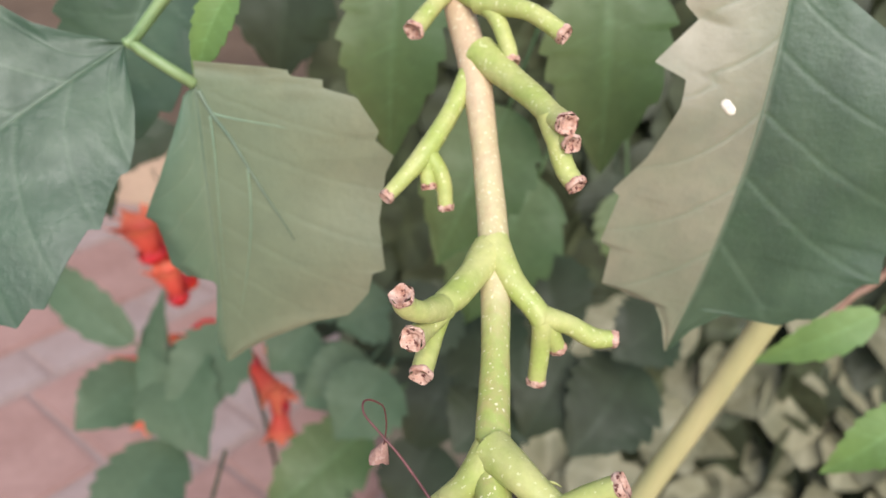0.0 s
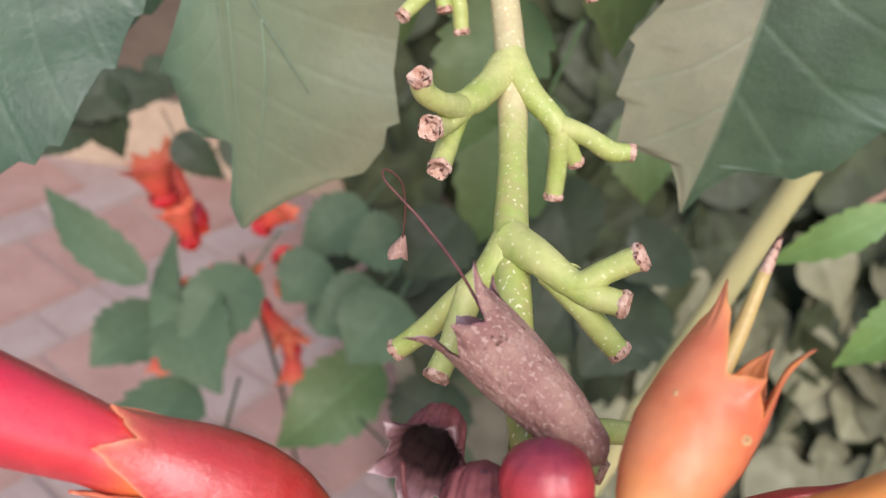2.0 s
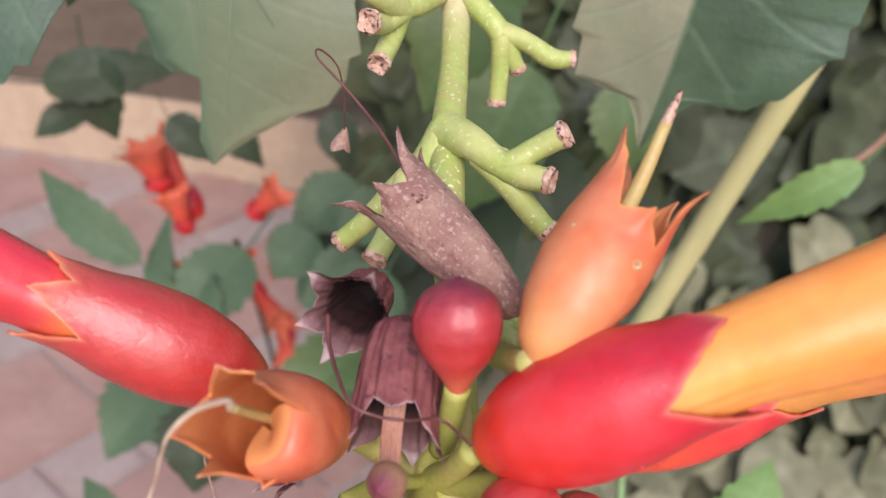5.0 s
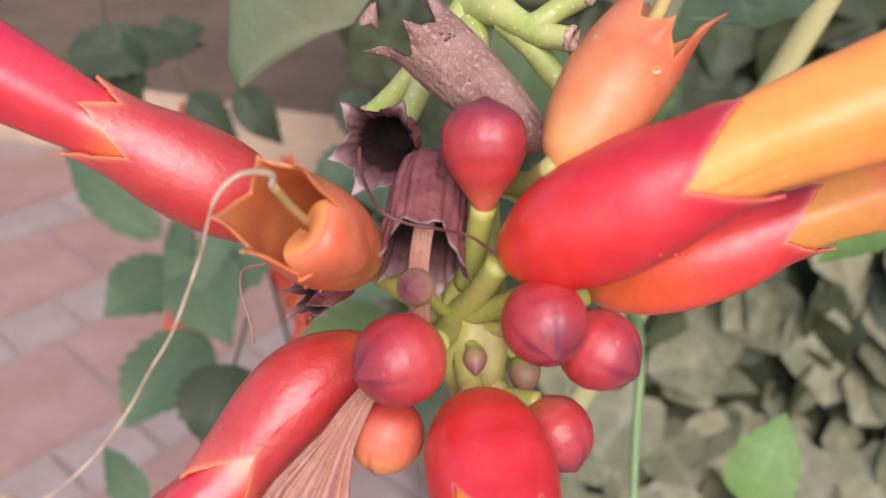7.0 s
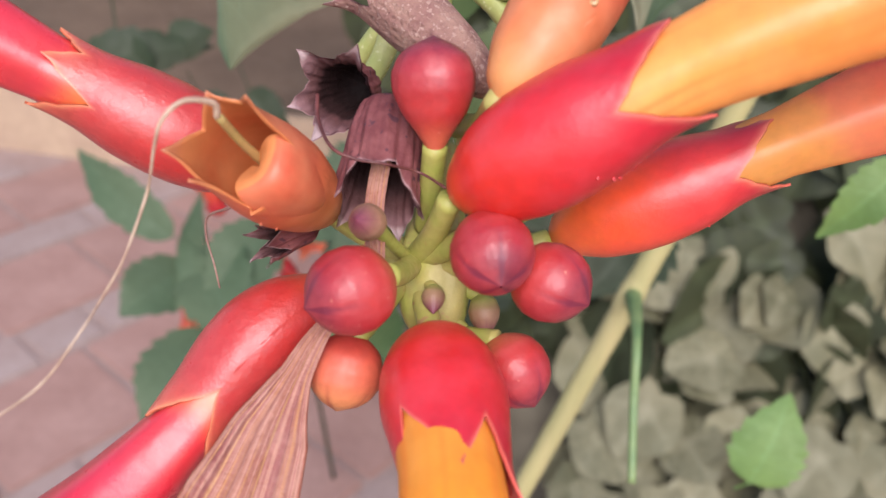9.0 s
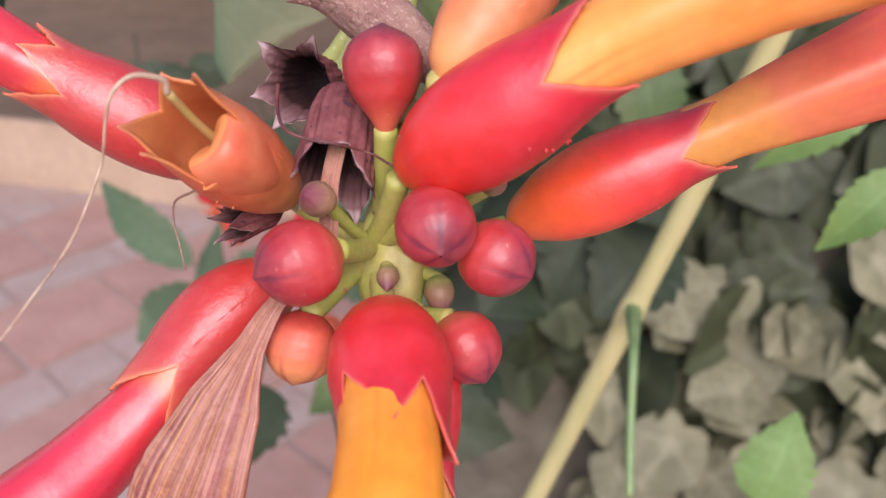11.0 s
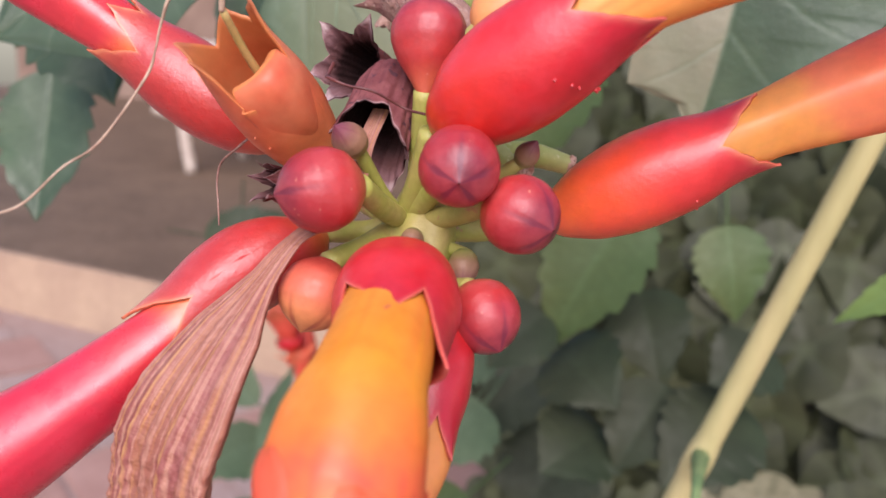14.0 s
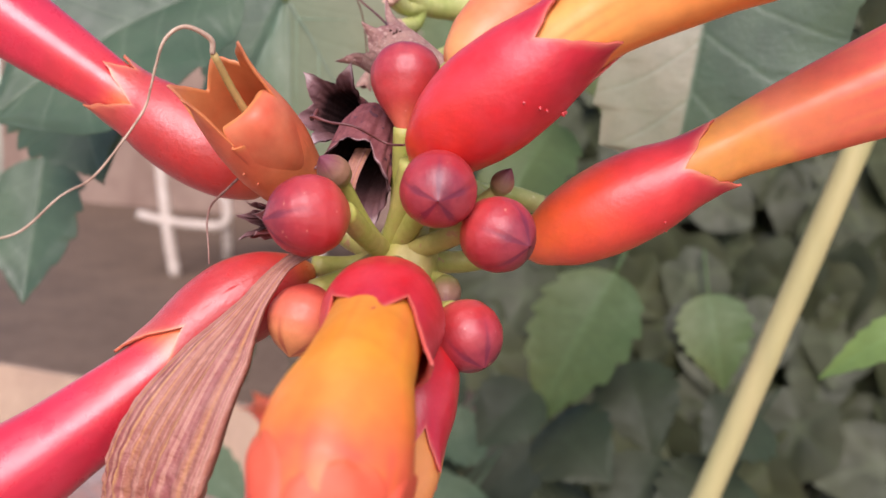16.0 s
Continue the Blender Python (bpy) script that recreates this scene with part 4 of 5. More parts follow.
bud((0.0206, 0.0500, 0.8636), (-0.12, 0.33, 0.94), 0.0043, M_BUD, "plump dark red pear-shaped flower bud", (0.0200, 0.0510, 0.8470), pear=True)
bud((0.0164, 0.0342, 0.8488), (-0.72, -0.68, -0.1), 0.0043, M_BUD, "round dark red flower bud with five seams", HUB)
bud((0.0290, 0.0393, 0.8520), (0.33, -0.92, -0.2), 0.0041, M_BUD, "round red flower bud with five seams", HUB)
bud((0.0348, 0.0428, 0.8473), (0.88, -0.45, -0.15), 0.0041, M_BUD, "round red flower bud with a dark point", HUB)
bud((0.0321, 0.0419, 0.8360), (0.62, -0.5, -0.6), 0.0040, M_BUD, "round red flower bud low in the cluster", (0.0215, 0.0460, 0.8370))
bud((0.0150, 0.0362, 0.8370), (-0.1, -0.5, -0.85), 0.0039, M_BUD_PALE, "orange-red flower bud behind a dried trumpet", HUB)
bud((0.0165, 0.0398, 0.8532), (-0.1, -0.8, 0.5), 0.0019, M_BUD_SMALL, "small purple-green bud", HUB, small=True)
bud((0.0218, 0.0484, 0.8465), (0.1, -0.3, 0.95), 0.0016, M_BUD_SMALL, "tiny purple-green bud", HUB, small=True)
bud((0.0278, 0.0467, 0.8396), (0.2, -0.6, -0.75), 0.0018, M_BUD_SMALL, "tiny brownish bud", HUB, small=True)
bud((0.0225, 0.0440, 0.8425), (0.2, -0.9, -0.3), 0.0013, M_BUD_SMALL, "tiny dark red bud", HUB, small=True)
bud((0.0330, 0.0500, 0.8525), (0.5, -0.4, 0.7), 0.0014, M_BUD_SMALL, "tiny pointed purple bud", HUB, small=True)
for p in ((0.0297, 0.0525, 0.8751), (0.0330, 0.0525, 0.8763), (0.0352, 0.0502, 0.8736)):
    gland(p, f3)


rng = np.random.RandomState(21)
for c, base, mouth, r, count in ((f1, (0.0238, 0.0443, 0.8545), (0.0450, 0.0440, 0.8712), 0.0060, 9), (f2, (0.0335, 0.0578, 0.8435), (0.0576, 0.0616, 0.8573), 0.0054, 7), (f6, CUP_A, CUP_B, 0.0051, 3)):
    ax = (V(mouth) - V(base)).normalized()
    low_side = (V((0.3, -0.35, -0.9)) - ax * ax.dot(V((0.3, -0.35, -0.9)))).normalized()
    for k in range(count):
        f, a = rng.uniform(0.42, 0.66), rng.uniform(-0.7, 0.7)
        n = low_side * math.cos(a) + ax.cross(low_side) * math.sin(a)
        q = V(base).lerp(V(mouth), f) + n * r * 0.985
        g = rng.uniform(0.00012, 0.00022)
        part("gland", turned(q - n * g, q + n * g * 1.4, [(0, g), (0.5, g * 1.05), (0.85, g * 0.6), (1, g * 0.2)], 10, 5), c.data.materials[0], c)


# dried trumpet hanging under a bud
def dried_trumpet():
    """A collapsed papery tube with long creases and a puckered lower end."""
    c = smooth_path([(0.0152, 0.0500, 0.8555), (0.0156, 0.0455, 0.8518), (0.0168, 0.0395, 0.8462), (0.0130, 0.0350, 0.8427), (0.0100, 0.0300, 0.8356), (0.0086, 0.0254, 0.8300), (0.0066, 0.0233, 0.8238), (0.0055, 0.0230, 0.8174), (0.0044, 0.0235, 0.8104)], 120)
    t, u, v = frames(c, (0.9, -0.3, -0.3))
    n, nu = len(c), 120
    s = np.linspace(0, 1, n)[:, None]
    half = np.interp(s, [0, 0.37, 0.44, 0.53, 0.67, 0.80, 0.9, 1], [0.0011, 0.0010, 0.0018, 0.0045, 0.0064, 0.0071, 0.0074, 0.0076])
    a = np.linspace(0, 2 * math.pi, nu, endpoint=False)[None]
    x = np.cos(a)
    rng = np.random.RandomState(4)
    ph = rng.uniform(0, 6, 9)
    drift = x + 0.03 * np.sin(5 * s + ph[6]) + 0.02 * np.sin(11 * s + ph[7])
    crease = sum(np.sin(f * drift + p) * k for f, p, k in ((8, ph[0], 0.03), (17, ph[1], 0.018), (33, ph[2], 0.011), (57, ph[3], 0.007)))
    pucker = 0.034 * np.sin(150 * s + 16 * x + 4 * np.sin(9 * x)) * np.sin(27 * x + 21 * s) * np.clip((s - 0.62) * 5, 0, 1)
    edge = 1 + 0.025 * np.sin(13 * s + ph[4]) + 0.015 * np.sin(37 * s + ph[5]) * np.sign(x)
    deep = 0.30 * np.sin(a) + crease + pucker
    g = c[:, None] + u[:, None] * (half * x * edge)[..., None] + v[:, None] * (half * deep + half * 0.12 * x * x)[..., None]
    grad = np.clip(0.5 + 0.28 * np.sin(7 * drift + ph[2]) + 0.24 * np.sin(19 * drift + ph[3]) + 0.16 * np.sin(61 * drift + 3 * s + ph[4]), 0, 1) + 0 * s
    vein = np.clip((-crease - 0.012) / 0.045, 0, 0.5) * np.clip(3 * s - 0.4, 0, 1)
    part("dried_trumpet", sheet(g, True, {"grad": grad, "vein": vein}, True), M_PETAL_DRY, cluster, "withered brown papery trumpet with creases")


dried_trumpet()
# dry styles
long_style = part("dry_style", tube([(0.0051, 0.0336, 0.8652), (0.0053, 0.0329, 0.8667), (0.0039, 0.0306, 0.8676), (0.0024, 0.0294, 0.8662), (0.0014, 0.0292, 0.8636), (0.0008, 0.0291, 0.8613), (-0.0000, 0.0289, 0.8589), (-0.0009, 0.0257, 0.8547), (-0.0022, 0.0237, 0.8519), (-0.0025, 0.0201, 0.8504), (-0.0047, 0.0173, 0.8471), (-0.0068, 0.0139, 0.8460), (-0.0108, 0.0156, 0.8435), (-0.0141, 0.0160, 0.8421)], [0.0003, 0.0003, 0.00024, 0.00018, 0.00014, 0.00012, 0.00015, 0.00011, 0.00014, 0.00010, 0.00013, 0.00010, 0.00012, 0.00016], 8, 90), M_STRAND, cluster, "long curling tan dried style")
part("dry_style", tube([(0.0040, 0.0425, 0.8530), (0.0000, 0.0440, 0.8502), (-0.0035, 0.0455, 0.8478), (-0.0038, 0.0450, 0.8455), (-0.0022, 0.0430, 0.8435), (-0.0012, 0.0418, 0.8410)], [0.00018, 0.00013, 0.0001], 8, 50), M_POD, cluster, "short thin dried style")
part("dry_style", tube([(0.0069, 0.0535, 0.8602), (0.0082, 0.0499, 0.8590), (0.0119, 0.0431, 0.8592), (0.0146, 0.0423, 0.8586), (0.0175, 0.0428, 0.8582), (0.0203, 0.0453, 0.8565), (0.0235, 0.0429, 0.8564)], [0.00026, 0.0002, 0.00016, 0.00015, 0.00015], 8, 60), M_STRAND_DARK, cluster, "thin dark red dried style")
hook = part("dry_style", tube([(0.0126, 0.0635, 0.8716), (0.0091, 0.0677, 0.8738), (0.0047, 0.0711, 0.8765), (0.0018, 0.0725, 0.8784), (-0.0002, 0.0736, 0.8796), (-0.0007, 0.0748, 0.8801), (-0.0003, 0.0760, 0.8796), (0.0005, 0.0773, 0.8782), (0.0009, 0.0787, 0.8762), (0.0009, 0.0806, 0.8718), (0.0004, 0.0823, 0.8668)], [0.00018, 0.00016, 0.00014, 0.00012, 0.00012, 0.00012, 0.0001, 0.0001, 0.0001], 8, 90), M_STRAND_DARK, cluster, "thin dark red dried style with a looped end")
part("stigma", turned((0.0006, 0.0823, 0.8678), (-0.0002, 0.0822, 0.8646), [(0, 0.0002), (0.5, 0.0009), (1, 0.0015)], 18, 8, 3, 0.25, wall=0.0002), M_POD, hook, "small pinkish dried funnel")


part("stigma", turned((-0.0141, 0.0160, 0.8421), (-0.0154, 0.0162, 0.8415), [(0, 0.0002), (0.5, 0.0004), (1, 0.0007)], 14, 6, 2, 0.35, wall=0.0001), M_POD, long_style, "small dried two-lipped stigma")


# ---- vine with its canes and leaves ----
vine = thing("trumpet_vine", (-0.14, 0.14, 0.0), "trumpet vine with tan canes and large toothed leaves", "vine")
CD, CP = np.array((0.282, 0.060, 0.958)), np.array((0.0688, 0.1919, 0.7907))
cane = part("cane", tube([(-0.14, 0.14, -0.01), (-0.12, 0.145, 0.15), *[CP + CD * k for k in (-0.45, -0.2, -0.06, 0.0, 0.1, 0.3)]], [0.0044, 0.0042, 0.0040, 0.0038, 0.0038, 0.0036, 0.0034, 0.0030], 18, 120, bumps=0.025), M_CANE, vine, "pale tan woody cane")
NODE = CP + CD * -0.040
part("node", turned(NODE - CD * 0.010, NODE + CD * 0.008, [(0, 0.0036), (0.35, 0.0044), (0.6, 0.0043), (1, 0.0035)], 18, 10), M_CANE, cane)
part("side_shoot", tube([NODE, (0.0574, 0.1545, 0.7606), (0.0586, 0.1421, 0.7478), (0.0605, 0.1289, 0.7332)], [0.0028, 0.0013, 0.0012, 0.0011], 10, 30), M_PETIOLE, cane, "thin green side shoot")
part("shoot", tube([CP + CD * 0.3, (0.10, 0.26, 1.06), (0.02, 0.19, 0.96), (-0.0063, 0.1526, 0.9157)], [0.0026, 0.0026, 0.0025, 0.0024], 12, 40), M_PETIOLE, vine, "green flowering shoot")


def leaf(base, tip, facing, half, mat, label, stalk=None, rib=0.0, parent=None, **kw):
    """A leaf blade with its stalk, and a raised midrib where it is near."""
    blade = part("leaf", leaf_blade(base, tip, facing, half, **kw), mat, parent or vine, label)
    back = (np.array(base) - np.array(tip)) * 0.35
    part("petiole", tube([base, *(stalk or [np.array(base) + back + (0, 0.008, 0.004)])], [half * 0.035] * (1 + len(stalk or [0])), 10, 12), M_PETIOLE if rib else mat, blade)
    if rib:
        bl = np.array(kw.get("belly", (0, 0, 0)))
        n = np.array(facing, float) / np.linalg.norm(facing)
        pts = [lerp(base, tip, s) + bl * math.sin(math.pi * s) - n * 0.00012 for s in np.linspace(0, 0.97, 9)]
        part("midrib", tube(pts, [rib, rib * 0.8, rib * 0.5, rib * 0.2], 8, 40), M_RIB, blade)
    return blade


SHOOT = [(-0.0559, 0.1371, 0.8967), (-0.0471, 0.1430, 0.9093), (-0.0276, 0.1608, 0.9364), (0.0034, 0.1760, 0.9546)]
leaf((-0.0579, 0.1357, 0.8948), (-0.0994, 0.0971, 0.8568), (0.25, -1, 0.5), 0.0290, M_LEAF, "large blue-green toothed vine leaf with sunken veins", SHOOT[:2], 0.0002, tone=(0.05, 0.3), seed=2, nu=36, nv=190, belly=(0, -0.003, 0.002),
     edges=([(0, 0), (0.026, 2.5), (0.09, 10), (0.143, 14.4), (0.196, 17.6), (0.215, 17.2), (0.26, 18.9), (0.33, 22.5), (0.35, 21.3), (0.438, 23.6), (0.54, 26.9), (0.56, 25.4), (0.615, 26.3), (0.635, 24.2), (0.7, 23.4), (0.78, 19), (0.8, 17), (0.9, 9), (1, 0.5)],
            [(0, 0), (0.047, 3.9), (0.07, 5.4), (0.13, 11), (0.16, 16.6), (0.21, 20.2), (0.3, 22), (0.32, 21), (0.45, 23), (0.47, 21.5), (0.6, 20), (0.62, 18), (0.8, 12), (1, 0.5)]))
tan_leaf = leaf((-0.0466, 0.1370, 0.8888), (-0.0425, 0.1337, 0.8315), (0.05, -1, 0.35), 0.0300, M_LEAF_TAN, "large toothed vine leaf, half grey-green, half painted lit tan", [(-0.0560, 0.1363, 0.8943), *SHOOT], 0.0002, tone=(1.0, 0.0), seed=3, nu=36, nv=190, belly=(0.001, -0.002, 0.001), fold=(0.08, 0.2), slant=(-0.07, 0.0),
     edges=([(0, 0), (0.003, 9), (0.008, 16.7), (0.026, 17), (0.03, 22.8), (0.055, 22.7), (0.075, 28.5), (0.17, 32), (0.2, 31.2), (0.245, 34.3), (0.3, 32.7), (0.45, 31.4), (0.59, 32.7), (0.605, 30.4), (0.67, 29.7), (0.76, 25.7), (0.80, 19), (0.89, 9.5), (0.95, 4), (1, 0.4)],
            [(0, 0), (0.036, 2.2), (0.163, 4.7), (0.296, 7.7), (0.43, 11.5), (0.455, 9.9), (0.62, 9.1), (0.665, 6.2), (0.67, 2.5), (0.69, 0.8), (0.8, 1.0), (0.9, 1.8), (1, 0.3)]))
part("midrib", tube([(-0.0458, 0.1366, 0.8879), (-0.0434, 0.1360, 0.8843), (-0.0398, 0.1353, 0.8803), (-0.0355, 0.1343, 0.8741), (-0.0312, 0.1337, 0.8681), (-0.0277, 0.1333, 0.8630)], [0.00042, 0.00032, 0.0002, 0.00008], 8, 40), M_RIB, tan_leaf, "dark sunken main rib")
for pts in ([(-0.0437, 0.1359, 0.8838), (-0.0429, 0.1350, 0.8784), (-0.0423, 0.1340, 0.8711), (-0.0418, 0.1331, 0.8609), (-0.0414, 0.1329, 0.8510)], [(-0.0434, 0.1360, 0.8843), (-0.0389, 0.1359, 0.8839), (-0.0308, 0.1358, 0.8837), (-0.0226, 0.1358, 0.8828)], [(-0.0366, 0.1345, 0.8755), (-0.0360, 0.1335, 0.8663), (-0.0369, 0.1329, 0.8554), (-0.0390, 0.1330, 0.8434)]):
    part("side_vein", tube(pts, [0.00022, 0.00016, 0.0001, 0.00004], 6, 24), M_VEIN, tan_leaf, "fine pale vein")
big = leaf((0.0505, 0.1543, 0.9163), (0.0445, 0.1448, 0.8437), (0.0, -1, 0.35), 0.0305, M_LEAF, "large toothed vine leaf with a pale spot, half painted lit tan", None, 0.00018, tone=(0.04, 0.96), seed=4, belly=(0.002, -0.003, 0.001), nu=40, nv=220, veins=6,
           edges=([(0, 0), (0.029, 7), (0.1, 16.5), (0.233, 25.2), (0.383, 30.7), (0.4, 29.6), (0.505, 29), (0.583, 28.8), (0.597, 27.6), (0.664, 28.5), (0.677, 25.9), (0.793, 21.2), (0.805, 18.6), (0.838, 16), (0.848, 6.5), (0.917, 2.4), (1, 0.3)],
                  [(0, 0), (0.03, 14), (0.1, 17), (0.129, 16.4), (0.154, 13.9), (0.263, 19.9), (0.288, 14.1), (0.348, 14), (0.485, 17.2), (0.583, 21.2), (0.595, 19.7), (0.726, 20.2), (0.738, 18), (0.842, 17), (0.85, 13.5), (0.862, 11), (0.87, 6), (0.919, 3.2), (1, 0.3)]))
# Flat pale disc set on the blade.
part("scar", turned((0.0417, 0.1363, 0.8974), (0.0417, 0.1361, 0.8975), [(0, 0.0011), (0.9, 0.0010), (1, 0.0001)], 14, 4, shape=lambda x, y: 1 + 0.3 * math.sin(2 * x)), M_SPOT, big, "small pale spot")
leaf((-0.1365, 0.1489, 0.8466), (-0.1282, 0.1317, 0.8053), (0.2, -1, 0.2), 0.0168, M_LEAF, "blue-green toothed vine leaf at the end of the shoot", None, 0.0003, tone=(0.05, 0.35), seed=6, nv=60)
leaf((-0.1184, 0.1386, 0.8768), (-0.0910, 0.1232, 0.8418), (0.2, -1, 0.25), 0.0215, M_LEAF, "broad blue-green toothed vine leaf beside the flowers", None, 0.0002, tone=(0.05, 0.35), seed=9, nv=80, full=1.0)
leaf((-0.0699, 0.1779, 0.9043), (-0.0892, 0.1628, 0.8519), (0.1, -1, 0.3), 0.0170, M_LEAF, "shaded blue-green toothed vine leaf behind the flowers", None, 0.00018, tone=(0.05, 0.35), seed=7, nv=70)
low = thing("flowering_shoot", (-0.25, 0.75, 0.0), "low trailing shoot with dark green leaves over the pavement", "vine")
part("stalk", tube([(-0.25, 0.75, -0.01), (-0.22, 0.62, 0.3), (-0.2, 0.5, 0.55), (-0.17, 0.42, 0.62)], [0.003, 0.0022, 0.0016, 0.0012], 10, 30), M_LEAF_FAR, low)
def place_leaves(rows):
    for b, t, h, m, seed, lab in rows:
        d = V(t) - V(b)
        leaf(b, t, (0.1 * math.sin(seed - 10), -1, 0.7), h, m, lab, seed=seed, nv=56, nu=8, belly=(0, -0.1 * d.length, 0.05 * d.length), parent=low if t[2] < 0.72 and t[0] < 0.05 else vine)


# leaves behind the stem
place_leaves([
    ((0.004, 0.218, 0.863), (-0.009, 0.197, 0.823), 0.0163, M_LEAF_GREEN, 10, "mid green vine leaf behind the stem"),
    ((-0.023, 0.194, 0.903), (-0.022, 0.190, 0.855), 0.0130, M_LEAF_GREEN, 11, "olive green vine leaf behind the stem"),
    ((0.023, 0.208, 0.906), (0.030, 0.203, 0.854), 0.0166, M_LEAF_GREEN, 12, "broad olive green vine leaf"),
    ((-0.064, 0.244, 0.891), (-0.065, 0.233, 0.855), 0.0176, M_LEAF_FAR, 14, "shaded dark green vine leaf"),
    ((-0.076, 0.380, 0.699), (-0.107, 0.355, 0.675), 0.0190, M_LEAF_LIGHTER, 32, "mid green leaf low behind the stem"),
    ((-0.094, 0.350, 0.662), (-0.065, 0.341, 0.639), 0.0196, M_LEAF_LIGHTER, 33, "mid green leaf low behind the stem"),
    ((-0.052, 0.318, 0.688), (-0.079, 0.295, 0.672), 0.0197, M_LEAF_LIGHTER, 34, "mid green leaf low behind the stem"),
    ((-0.046, 0.335, 0.711), (-0.071, 0.323, 0.702), 0.0169, M_LEAF_LIGHTER, 35, "mid green leaf low behind the stem"),
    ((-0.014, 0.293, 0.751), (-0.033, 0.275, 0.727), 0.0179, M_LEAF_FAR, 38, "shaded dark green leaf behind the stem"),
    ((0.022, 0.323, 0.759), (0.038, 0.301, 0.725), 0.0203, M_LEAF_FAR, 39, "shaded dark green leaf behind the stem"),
    ((-0.040, 0.301, 0.697), (-0.058, 0.276, 0.673), 0.0214, M_LEAF_LIGHTER, 40, "mid green leaf behind the stem"),
])
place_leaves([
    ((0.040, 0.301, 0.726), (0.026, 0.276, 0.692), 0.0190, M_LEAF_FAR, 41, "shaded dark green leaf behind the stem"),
    ((-0.087, 0.335, 0.690), (-0.103, 0.315, 0.672), 0.0177, M_LEAF_LIGHTER, 42, "mid green leaf behind the stem"),
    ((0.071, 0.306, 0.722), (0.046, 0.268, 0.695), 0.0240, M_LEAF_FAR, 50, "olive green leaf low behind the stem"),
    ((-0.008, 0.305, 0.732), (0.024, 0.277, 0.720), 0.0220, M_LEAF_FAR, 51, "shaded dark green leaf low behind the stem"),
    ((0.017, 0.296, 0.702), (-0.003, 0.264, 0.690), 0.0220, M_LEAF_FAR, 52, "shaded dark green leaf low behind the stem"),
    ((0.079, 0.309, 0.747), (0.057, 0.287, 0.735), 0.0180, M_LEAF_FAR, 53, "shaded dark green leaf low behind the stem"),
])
# young leaves on the canes
place_leaves([
    ((-0.0426, 0.1461, 0.9045), (-0.0494, 0.1430, 0.8866), 0.0041, M_LEAF_BRIGHT, 13, "small pale green young leaf"),
    ((0.1190, 0.2240, 0.8135), (0.0891, 0.2256, 0.7877), 0.0066, M_LEAF_BRIGHT, 20, "bright green pointed young leaf"),
    ((0.1230, 0.1945, 0.8035), (0.1048, 0.1904, 0.7787), 0.0078, M_LEAF_BRIGHT, 21, "bright green pointed young leaf"),
    ((0.1064, 0.1824, 0.6877), (0.1165, 0.2015, 0.7135), 0.0131, M_LEAF_BRIGHT, 22, "bright green lobed young leaf"),
])
# leaves over the pavement
place_leaves([
    ((-0.057, 0.344, 0.619), (-0.103, 0.296, 0.587), 0.0246, M_LEAF_GREEN, 15, "mid green leaf low over the pavement"),
    ((-0.213, 0.375, 0.624), (-0.296, 0.411, 0.659), 0.0162, M_LEAF_LIGHTER, 16, "dark green pointed leaf over the pavement"),
    ((-0.194, 0.356, 0.589), (-0.217, 0.428, 0.632), 0.0106, M_LEAF_LIGHTER, 17, "narrow dark green leaf over the pavement"),
    ((-0.200, 0.393, 0.611), (-0.150, 0.333, 0.582), 0.0293, M_LEAF_LIGHTER, 18, "broad dark green leaf over the pavement"),
    ((-0.208, 0.383, 0.598), (-0.229, 0.328, 0.591), 0.0242, M_LEAF_LIGHTER, 19, "dark green leaf over the pavement"),
    ((-0.176, 0.344, 0.578), (-0.193, 0.279, 0.554), 0.0282, M_LEAF_LIGHTER, 46, "broad dark green lobed leaf over the pavement"),
    ((-0.174, 0.260, 0.521), (-0.214, 0.284, 0.530), 0.0130, M_LEAF_LIGHTER, 47, "dark green leaf low over the pavement"),
    ((-0.154, 0.401, 0.627), (-0.183, 0.351, 0.591), 0.0256, M_LEAF_LIGHTER, 48, "dark green lobed leaf over the pavement"),
])
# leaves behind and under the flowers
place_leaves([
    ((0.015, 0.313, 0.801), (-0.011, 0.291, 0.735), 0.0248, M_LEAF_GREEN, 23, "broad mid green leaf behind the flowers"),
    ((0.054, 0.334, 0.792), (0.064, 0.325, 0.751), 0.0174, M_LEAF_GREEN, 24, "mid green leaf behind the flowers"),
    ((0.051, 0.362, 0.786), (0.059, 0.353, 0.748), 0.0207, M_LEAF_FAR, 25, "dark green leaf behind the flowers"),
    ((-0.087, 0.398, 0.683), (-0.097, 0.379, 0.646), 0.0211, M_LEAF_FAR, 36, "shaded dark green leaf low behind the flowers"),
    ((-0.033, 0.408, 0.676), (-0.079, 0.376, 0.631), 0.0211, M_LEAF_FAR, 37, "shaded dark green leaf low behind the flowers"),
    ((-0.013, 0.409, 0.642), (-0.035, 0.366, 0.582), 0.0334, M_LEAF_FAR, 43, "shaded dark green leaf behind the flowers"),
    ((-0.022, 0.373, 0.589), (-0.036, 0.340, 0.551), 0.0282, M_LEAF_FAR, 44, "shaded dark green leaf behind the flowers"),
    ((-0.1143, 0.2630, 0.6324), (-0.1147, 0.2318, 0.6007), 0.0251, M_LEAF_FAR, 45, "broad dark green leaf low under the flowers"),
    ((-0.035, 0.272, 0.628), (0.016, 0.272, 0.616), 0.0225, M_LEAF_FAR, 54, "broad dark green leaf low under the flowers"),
])
